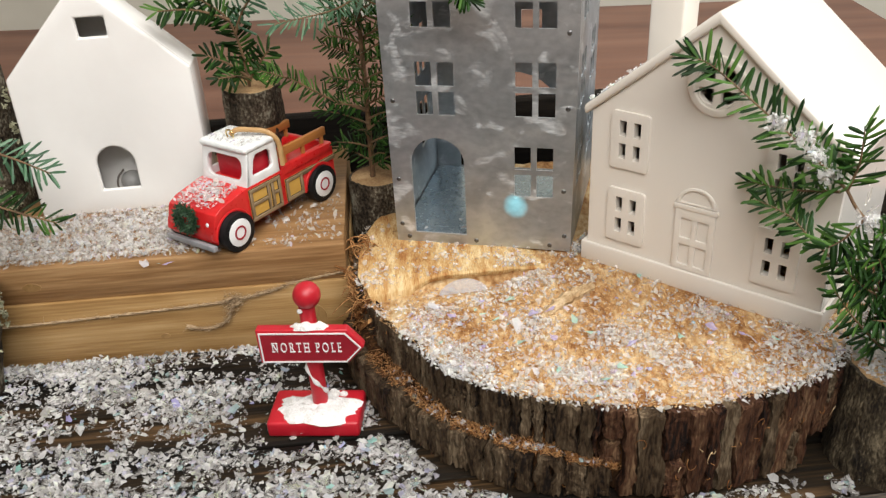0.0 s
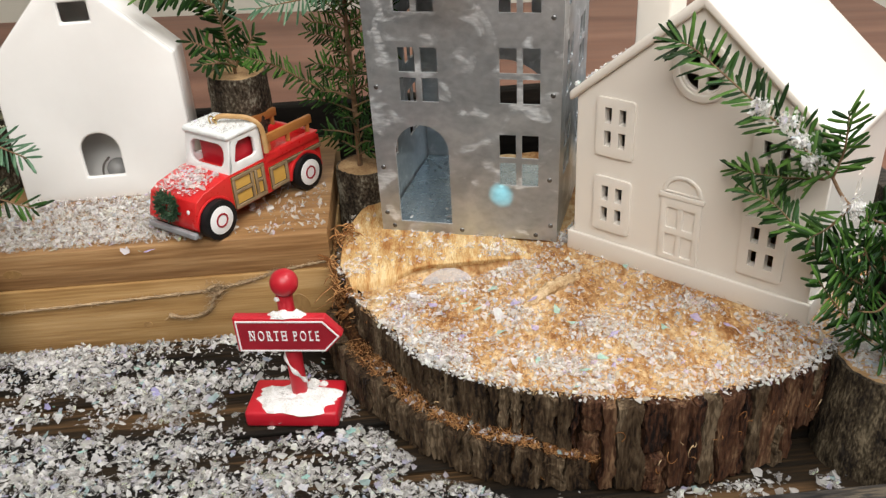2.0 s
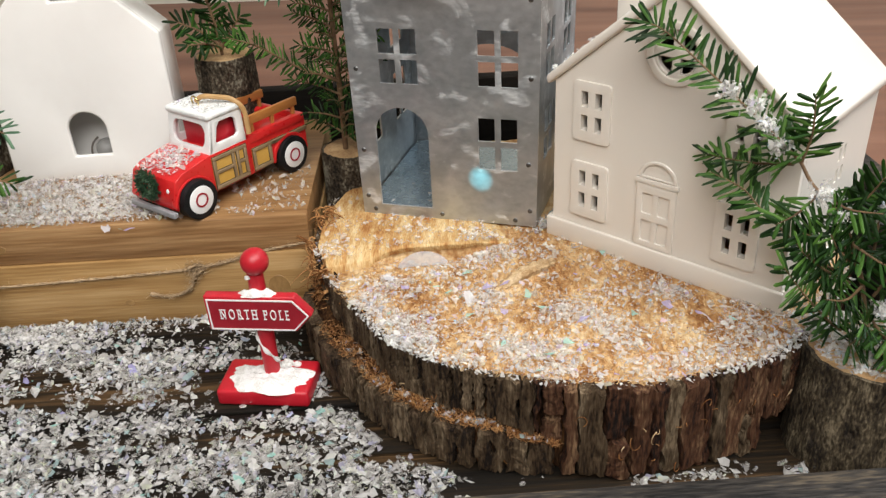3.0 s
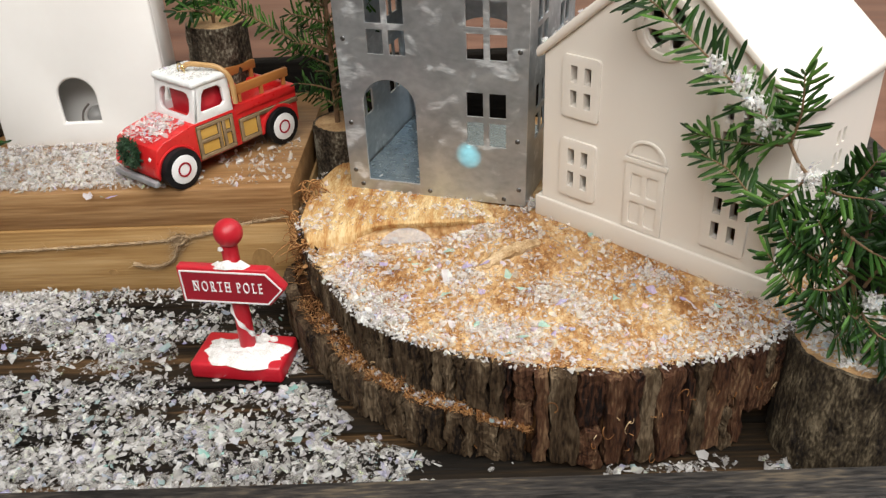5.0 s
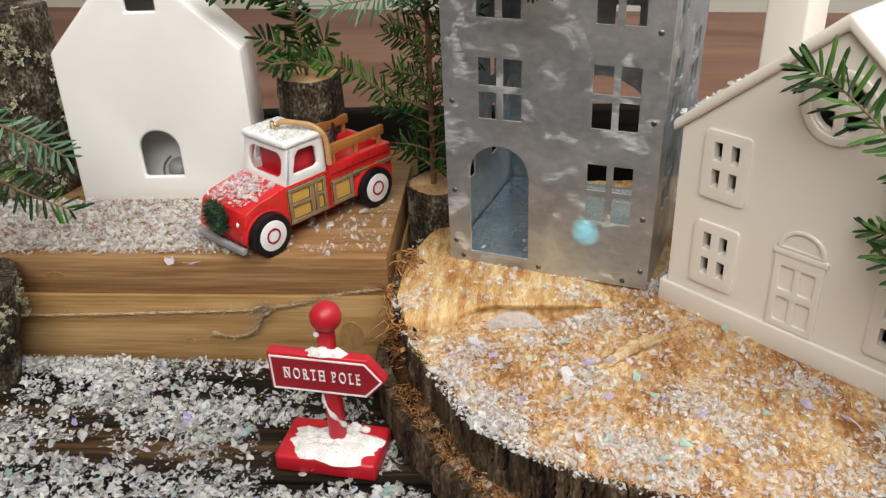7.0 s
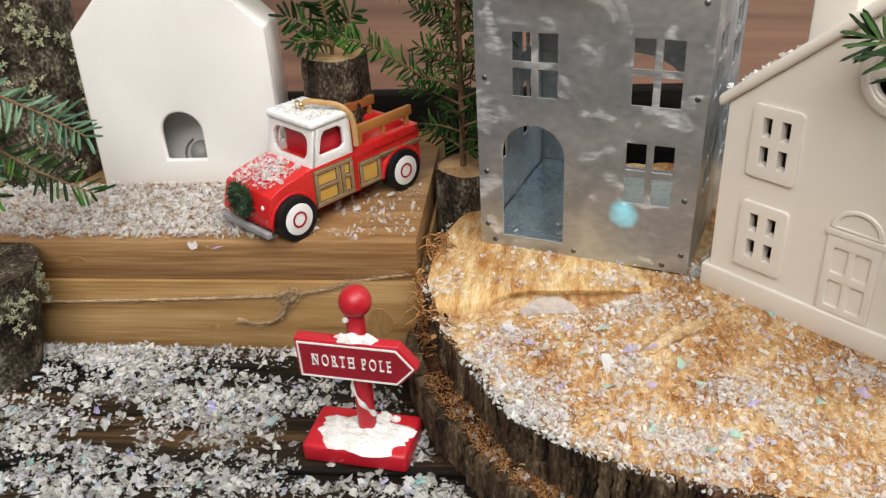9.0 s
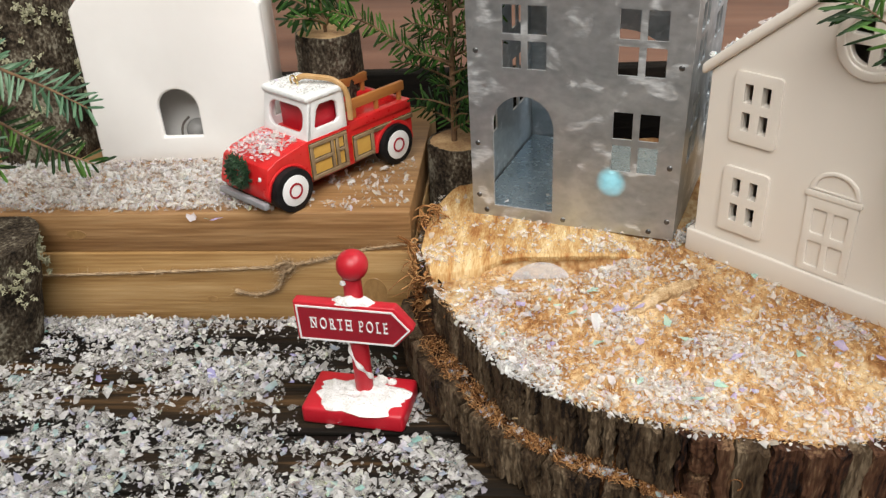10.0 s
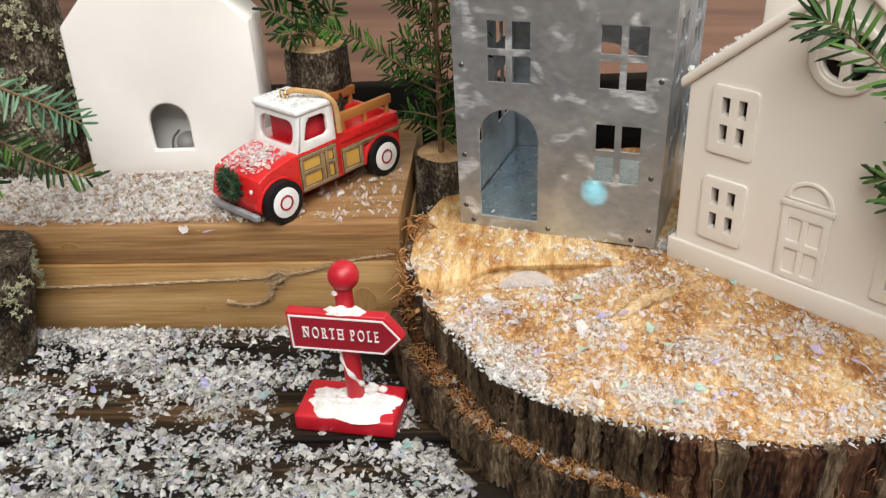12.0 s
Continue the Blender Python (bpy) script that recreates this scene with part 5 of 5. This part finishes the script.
while len(big) < 225:
    a, r = fr.uniform(195, 400), 0.95 * math.sqrt(fr.random())
    p = SC + slice_radius(a) * r * Vector((math.cos(radians(a)), math.sin(radians(a)), 0))
    c = cream.matrix_basis.inverted() @ Vector((p.x, p.y, 0.06))
    if p.y < 0.46 and not on_step(p.x, p.y) and not (c.y > -0.004 and c.x < CW + 0.004) and p.x < 0.2:
        big.append((p.x, p.y, slice_top(p.x, p.y) + 0.0018))
M_GLINT = flake_mat("iridescent_flake", [(0.8, 0.8, 0.86), (0.4, 0.74, 0.66), (0.54, 0.5, 0.86)], [(0.4, 0.66, 0.84), (0.82, 0.6, 0.78)], 0.5)
flakes("iridescent_flakes", big, 0.0016, 0.0043, M_GLINT, 0.001, "larger iridescent plastic flakes lying on the snow", 102, 0.3)

top = []
while len(top) < 11000:
    a, r = fr.random() * 360, math.sqrt(fr.random())
    rr = slice_radius(a) - 0.002
    x, y = SC.x + rr * r * math.cos(radians(a)), SC.y + rr * r * math.sin(radians(a))
    u = Vector((x + 0.030, y - 0.507)) @ Matrix.Rotation(radians(-14), 2)
    if y > 0.53 or (0.02 < u.x + 0.02 and u.y > -0.001):
        continue
    c = (cream.matrix_basis.inverted() @ Vector((x, y, 0.06)))
    if c.y > -0.0028 and -0.002 < c.x < CW + 0.002:
        continue
    front_rim = math.exp(-((1 - r) / 0.16) ** 2) if 195 < a < 350 else 0
    dens = 0.05 + 0.28 * front_rim * (0.6 + 1.6 * noise.noise(Vector((a * 0.09, 0, 6)))) + 1.5 * max(0, noise.noise(Vector((x * 30, y * 30, 8)))) + 0.5 * max(0, noise.noise(Vector((x * 70, y * 70, 9))))
    if x < -0.02 and y > 0.4:
        dens *= 0.35
    if abs((x - 0.075) * 0.67 - (y - 0.42) * 0.74) < 0.0035 and abs((x - 0.075) * 0.74 + (y - 0.42) * 0.67) < 0.026:
        continue
    if fr.random() < dens:
        top.append((x, y, 0.0608 if on_step(x, y) else slice_top(x, y) + 0.0008))
flakes("snow_on_slice", top, 0.0004, 0.0023, M_SNOW_WARM, 0.002, "white plastic snow flakes scattered on the wood slice", 103, 0.45)
rim = []
for _ in range(1500):
    a = fr.gauss(232, 10) if fr.random() < 0.5 else (fr.gauss(318, 11) if fr.random() < 0.75 else fr.uniform(250, 345))
    rr = slice_radius(a) + 0.002 - abs(fr.gauss(0, 0.008))
    x, y = SC.x + rr * math.cos(radians(a)), SC.y + rr * math.sin(radians(a))
    rim.append((x, y, slice_top(x, y) + 0.0012))
flakes("snow_on_slice_edge", rim, 0.0006, 0.0021, M_SNOW_BRIGHT, 0.0025, "white flakes heaped along the edge of the slice", 104, 0.6)
dust = []
while len(dust) < 22000:
    a, r = fr.random() * 360, math.sqrt(fr.random())
    rr = slice_radius(a) - 0.003
    x, y = SC.x + rr * r * math.cos(radians(a)), SC.y + rr * r * math.sin(radians(a))
    if y < 0.5 and not on_step(x, y) and not (x < -0.02 and y > 0.415):
        dust.append((x, y, slice_top(x, y) + 0.0006))
slivers("sawn_fibres", dust, 0.0014, 0.004, 0.00022, M_SAWDUST, "short golden wood fibres raised on the sawn face", 105, "wood fibres", 0.5)
fib = []
for _ in range(380):
    a = fr.gauss(178, 8)
    rr = slice_radius(a) + fr.uniform(-0.004, 0.003)
    fib.append((SC.x + rr * math.cos(radians(a)), SC.y + rr * math.sin(radians(a)), fr.uniform(0.01, 0.062)))
slivers("bark_fibres", fib, 0.003, 0.011, 0.00028, M_FIBRE, "shaggy strips of brown bark fibre", 106, "bark fibres", 0.4)
ledge = []
for _ in range(6500):
    a = fr.uniform(196, 270)
    if noise.noise(Vector((a * 0.35, 2, 4))) < -0.25:
        continue
    rr = slice_radius(a) + (fr.uniform(-0.013, 0.008) if lip_at(a) > 0.7 else fr.uniform(-0.009, 0.008)) * lip_at(a)
    cut = 0.029 + 0.006 * noise.noise(Vector((radians(a) * 5, 0, 7))) - 0.012 * max(0.0, (a - 255) / 20) + 0.004 * max(0, (205 - a) / 30)
    ledge.append((SC.x + rr * math.cos(radians(a)), SC.y + rr * math.sin(radians(a)), cut + fr.gauss(0.0005, 0.0011)))
slivers("ledge_fibres", ledge, 0.0006, 0.0042, 0.0002, M_FIBRE, "crumbly brown fibres on the broken bark ledge", 107, "bark fibres", 0.6)

btop = []
while len(btop) < 15500:
    u, v = fr.uniform(-0.33, -0.004), fr.uniform(0.004, 0.075)
    p = BX @ Vector((u, v, 0))
    w = white.matrix_basis.inverted() @ Vector((p.x, p.y, BOX_TOP))
    if w.y > -0.0005 and -0.002 < w.x < WW + 0.002:
        continue
    left = max(0.0, min(1.0, (-0.075 - u) / 0.05))
    dens = left * (1.05 - 0.9 * max(0, (0.012 - v) / 0.012)) + 0.1 * (1 + 2.6 * noise.noise(Vector((u * 60, v * 60, 1))))
    if fr.random() < dens:
        btop.append((p.x, p.y, BOX_TOP + 0.0003 + 0.0015 * left * fr.random()))
flakes("snow_on_riser", btop, 0.0005, 0.0027, M_SNOW_DRIFT, 0.0025, "thick drift of white plastic snow on the riser", 108, 0.6)
hood = []
for _ in range(900):
    u, v = fr.gauss(0.081, 0.01), fr.gauss(-0.025, 0.012)
    if 0.0695 < u < 0.0975 and -0.043 < v < -0.008:
        hood.append((u, v, 0.0367 - 0.17 * (u - 0.07) - (0.1 * (u - 0.0905) if u > 0.0905 else 0)))
flakes("snow_on_hood", hood, 0.0005, 0.0024, M_SNOW_BRIGHT, 0.0006, "pale flakes on the bonnet", 109, 0.35, parent=truck)
rf = [(fr.uniform(0.038, 0.063), fr.uniform(-0.043, -0.006), 0.0626) for _ in range(240)]
flakes("snow_on_roof", rf, 0.0004, 0.0017, M_SNOW_BRIGHT, 0.0006, "fine white flakes on the cab roof", 110, 0.35, parent=truck)

# ---- a curl of clear film ----
film_curl = thing("plastic_film", pose(0.012, 0.4495, 0.0535, 0, 0, 8), "curled strip of clear bluish plastic film on the slice", "plastic film")
bm = bmesh.new()
rows_f = []
for i in range(17):
    f = i / 16 - 0.5
    top_z = 0.0085 * (1 - (2 * f) ** 2) ** 0.8 + 0.0004
    rows_f.append([bm.verts.new((0.031 * f, -0.004 + d, z)) for d, z in ((0, 0.0), (0.0012, top_z * 0.7), (0.0022, top_z), (0.0026, top_z), (0.0016, top_z * 0.7), (0.0004, 0.0))])
for a, b in zip(rows_f, rows_f[1:]):
    for k in range(6):
        bm.faces.new((a[k], a[(k + 1) % 6], b[(k + 1) % 6], b[k]))
M_FILM = mat("clear_film", [(0.5, 0.54, 0.62), (0.68, 0.72, 0.78)], 0.2, 90)
M_FILM.node_tree.nodes["Principled BSDF"].inputs["Alpha"].default_value = 0.3
part("sheet", bm, M_FILM, film_curl)

clumps = []
while len(clumps) < 6500:
    c = TRAY_M @ Vector((fr.choice((fr.uniform(-0.36, 0.0), fr.gauss(-0.22, 0.05))), fr.choice((fr.gauss(0.255, 0.03), fr.gauss(0.47, 0.02), fr.uniform(0.22, 0.48))), 0))
    n_in, wide_c = fr.randint(8, 50), fr.uniform(0.003, 0.011)
    for _ in range(n_in):
        p = c + Vector((fr.gauss(0, wide_c), fr.gauss(0, wide_c * 0.6), 0))
        q = TRAY_M.inverted() @ p
        if not inside_slice(p.x, p.y, 0.002) and (BX.inverted() @ p).y < -0.002 and q.y > TY0 + 0.003:
            clumps.append((p.x, p.y, 0.0015 + 0.002 * fr.random()))
flakes("snow_clumps", clumps, 0.0007, 0.0024, M_SNOW_BRIGHT, 0.001, "brighter clumps of white plastic snow on the tray", 111)
heaps = []
for cx, cy, wd, n_in in ((0.012, 0.362, 0.011, 420), (0.002, 0.378, 0.008, 200), (0.168, 0.335, 0.013, 520), (0.2, 0.352, 0.008, 200), (0.148, 0.392, 0.012, 160), (0.05, 0.4, 0.012, 170),
                         (0.1, 0.375, 0.014, 200), (0.075, 0.35, 0.01, 150), (0.032, 0.43, 0.012, 180), (0.085, 0.45, 0.01, 140), (0.12, 0.4, 0.01, 150), (-0.02, 0.42, 0.01, 120), (0.212, 0.372, 0.006, 140)):
    for _ in range(n_in):
        x, y = cx + fr.gauss(0, wd), cy + fr.gauss(0, wd * 0.7)
        c = cream.matrix_basis.inverted() @ Vector((x, y, 0.06))
        if inside_slice(x, y, -0.012) and not (c.y > -0.0028 and -0.002 < c.x < CW + 0.002) and not on_step(x, y) and not (abs((x - 0.075) * 0.67 - (y - 0.42) * 0.74) < 0.005 and abs((x - 0.075) * 0.74 + (y - 0.42) * 0.67) < 0.026):
            heaps.append((x, y, slice_top(x, y) + 0.001 + 0.0015 * fr.random()))
flakes("snow_heaps_on_slice", heaps, 0.0005, 0.0018, M_SNOW_BRIGHT, 0.0015, "heaped white flakes on the sawn face", 112, 0.6)
M_SPLINT = mat("torn_wood", [(0.34, 0.21, 0.1), (0.5, 0.35, 0.19), (0.64, 0.49, 0.32)], 0.8, 180, bump=0.0016, bump_scale=500, fine=0.8, spec=0.2)
ridge_path = smooth_path([(0.056, 0.4025, 0.0598), (0.064, 0.41, 0.0618), (0.0735, 0.419, 0.0628), (0.0845, 0.4275, 0.0624), (0.092, 0.435, 0.0602)], 26)
ring_curve(ridge_path, [0.0015 + 0.0026 * math.sin(math.pi * (i + 1) / 28) + 0.0006 * math.sin(i * 1.7) for i in range(26)], "splinter_ridge", M_SPLINT, wood, "pale curved ridge of torn wood")

# ---- shreds of bark between the slice and the blocks ----
sh = random.Random(52)
for k in range(26):
    q = radians(sh.uniform(171, 188))
    rr = slice_radius(math.degrees(q)) - 0.001
    p0 = Vector((SC.x + rr * math.cos(q), SC.y + rr * math.sin(q), sh.choice((sh.uniform(0.012, 0.04), sh.uniform(0.05, 0.06)))))
    d0 = Vector((-0.7 + sh.gauss(0, 0.25), -0.5 + sh.gauss(0, 0.3), sh.gauss(0.1, 0.5)))
    ln = sh.uniform(0.005, 0.012)
    bend = Vector((sh.gauss(0, 0.5), sh.gauss(-0.2, 0.3), sh.gauss(-0.2, 0.7)))
    shred = smooth_path([p0, p0 + d0 * ln * 0.4, p0 + d0 * ln * 0.75 + bend * ln * 0.25, p0 + d0 * ln + bend * ln * 0.7], 9)
    ring_curve(shred, [sh.uniform(0.0004, 0.0009) * (1 - 0.085 * i) for i in range(9)], "bark_shred", M_FIBRE, bark)
for k in range(30):
    q = radians(sh.choice((sh.gauss(300, 6), sh.gauss(284, 6), sh.gauss(318, 6), sh.gauss(245, 12))))
    rr = slice_radius(math.degrees(q)) + 0.001
    out_d, along = Vector((math.cos(q), math.sin(q), 0)), Vector((-math.sin(q), math.cos(q), 0))
    p0 = SC + out_d * rr + Vector((0, 0, max(0.006, sh.gauss(0.024, 0.01))))
    size, turn0, sweep = sh.uniform(0.0012, 0.0035), sh.random() * 6.28, sh.uniform(1.2, 4.2)
    curl = [p0 + along * size * (math.cos(turn0 + sweep * i / 10) - math.cos(turn0)) + Vector((0, 0, 1.3 * size * (math.sin(turn0 + sweep * i / 10) - math.sin(turn0)))) + out_d * 0.0012 * math.sin(math.pi * i / 10) for i in range(11)]
    ring_curve(curl, [0.0003 - 0.00002 * i for i in range(11)], "bark_shred", M_SPLINT if k % 4 == 0 else M_FIBRE, bark)
flakes("stray_flakes", [(0.024, 0.035, 0.0066), (0.021, 0.012, 0.0066), (0.04, 0.022, 0.0066), (0.019, 0.007, 0.0066), (0.035, 0.06, 0.0066), (0.044, 0.011, 0.0066)], 0.0012, 0.0026, M_SNOW_BRIGHT, 0.0003, "a few flakes on the tin floor", 113, 0.2, parent=tin)

# ---- bulb and cable inside the white house ----
lamp_bulb = thing("light_bulb", white.matrix_basis @ pose(0.0605, 0.027, 0.004), "small unlit white bulb with dark cable inside the ceramic house", "light bulb")
dome = bmesh.new()
bmesh.ops.create_uvsphere(dome, u_segments=28, v_segments=18, radius=0.0085)
for v in dome.verts:
    v.co.z = v.co.z * 0.95 + 0.0081
part("bulb", dome, mat("frosted_grey_bulb", [(0.26, 0.25, 0.24), (0.34, 0.33, 0.31)], 0.5, 60), lamp_bulb)
ring_curve(smooth_path([(-0.004, -0.004, 0.019), (-0.0085, -0.006, 0.014), (-0.0095, -0.0075, 0.007), (-0.006, -0.009, 0.002), (0.002, -0.0105, 0.001), (0.012, -0.011, 0.001)], 22), 0.0008, "cable", M_DARK, lamp_bulb, "thin dark cable")

# ---- flakes on the ivory house ----
cf = random.Random(61)
roof_snow = []
for _ in range(150):
    u = cf.choice((cf.uniform(0.0, 0.03), cf.gauss(0.043, 0.006), cf.gauss(0.012, 0.006)))
    v = abs(cf.gauss(0, 0.012)) if u < 0.034 else cf.gauss(0.05, 0.008)
    if CX - 0.002 < u < CM - 0.01 and v < CD:
        roof_snow.append((u, v, CE + (u - CX) * slope + 0.0072))
flakes("snow_on_roof", roof_snow, 0.0006, 0.0024, M_SNOW_BRIGHT, 0.0006, "white flakes caught on the roof", 114, 0.5, parent=cream)

# ---- drift of snow against the blocks ----
drift = []
while len(drift) < 1200:
    u, v = cf.uniform(-0.33, -0.02), -abs(cf.gauss(0, 0.006)) - 0.0012
    amount = 0.35 + 0.65 * max(0.0, min(1.0, (-0.06 - u) / 0.12)) + 0.5 * noise.noise(Vector((u * 60, 0, 5)))
    if cf.random() < amount:
        p = BX @ Vector((u, v, 0))
        drift.append((p.x, p.y, 0.001 + max(0.0, 0.0036 * amount * (1 + v / 0.012)) * cf.random()))
for _ in range(420):
    a = cf.gauss(0, 0.006)
    p = cream.matrix_basis @ Vector((CX - 0.005 - abs(cf.gauss(0, 0.0035)), 0.012 + a * 2, 0))
    drift.append((p.x, p.y, 0.0605 + 0.003 * cf.random()))
for _ in range(170):
    a = cf.uniform(205, 268)
    rr = slice_radius(a) + cf.uniform(-0.004, 0.006) * lip_at(a)
    drift.append((SC.x + rr * math.cos(radians(a)), SC.y + rr * math.sin(radians(a)), ledge_height(a) + 0.0006))
flakes("snow_drift", drift, 0.0007, 0.0026, M_SNOW, 0.001, "low drifts of white flakes against blocks and bark", 115, 0.7)

# ---- torn nest of bark at the back corner of the slice ----
nest_c = Vector((-0.0545, 0.4985, 0.057))
for k in range(90):
    size = sh.uniform(0.0025, 0.0075)
    axis = Vector((sh.gauss(0, 1), sh.gauss(0, 1), sh.gauss(0, 0.6))).normalized()
    side = axis.orthogonal().normalized()
    up_d = axis.cross(side)
    mid = nest_c + Vector((sh.gauss(0, 0.0032), sh.gauss(0, 0.0045), sh.gauss(0, 0.0032)))
    a0, sweep = sh.random() * 6.28, sh.uniform(1.4, 3.6)
    ribbon = [mid + size * (side * math.cos(a0 + sweep * i / 9) + up_d * math.sin(a0 + sweep * i / 9)) + axis * size * 0.3 * i / 9 for i in range(10)]
    ring_curve(ribbon, [sh.uniform(0.00035, 0.0008) * (1 - 0.07 * i) for i in range(10)], "bark_shred", M_FIBRE, bark)
for pts in (((-0.049, 0.444, 0.056), (-0.053, 0.448, 0.047), (-0.0575, 0.456, 0.041), (-0.06, 0.465, 0.044), (-0.062, 0.472, 0.052)),
            ((-0.0475, 0.441, 0.054), (-0.052, 0.446, 0.043), (-0.057, 0.455, 0.036), (-0.0605, 0.464, 0.037)),
            ((-0.046, 0.437, 0.056), (-0.053, 0.443, 0.052), (-0.06, 0.452, 0.054)),
            ((-0.05, 0.45, 0.05), (-0.057, 0.46, 0.056), (-0.063, 0.47, 0.06), (-0.07, 0.474, 0.0605)),
            ((-0.046, 0.43, 0.045), (-0.053, 0.44, 0.036), (-0.058, 0.452, 0.028), (-0.06, 0.46, 0.018))):
    for k in range(4):
        ribbon = smooth_path([Vector(p) + Vector((sh.gauss(0, 0.0011), sh.gauss(0, 0.0011), sh.gauss(0, 0.0013))) for p in pts], 14)
        ring_curve(ribbon, [sh.uniform(0.0006, 0.0012) * (1 - 0.05 * i) for i in range(14)], "bark_shred", M_FIBRE, bark)
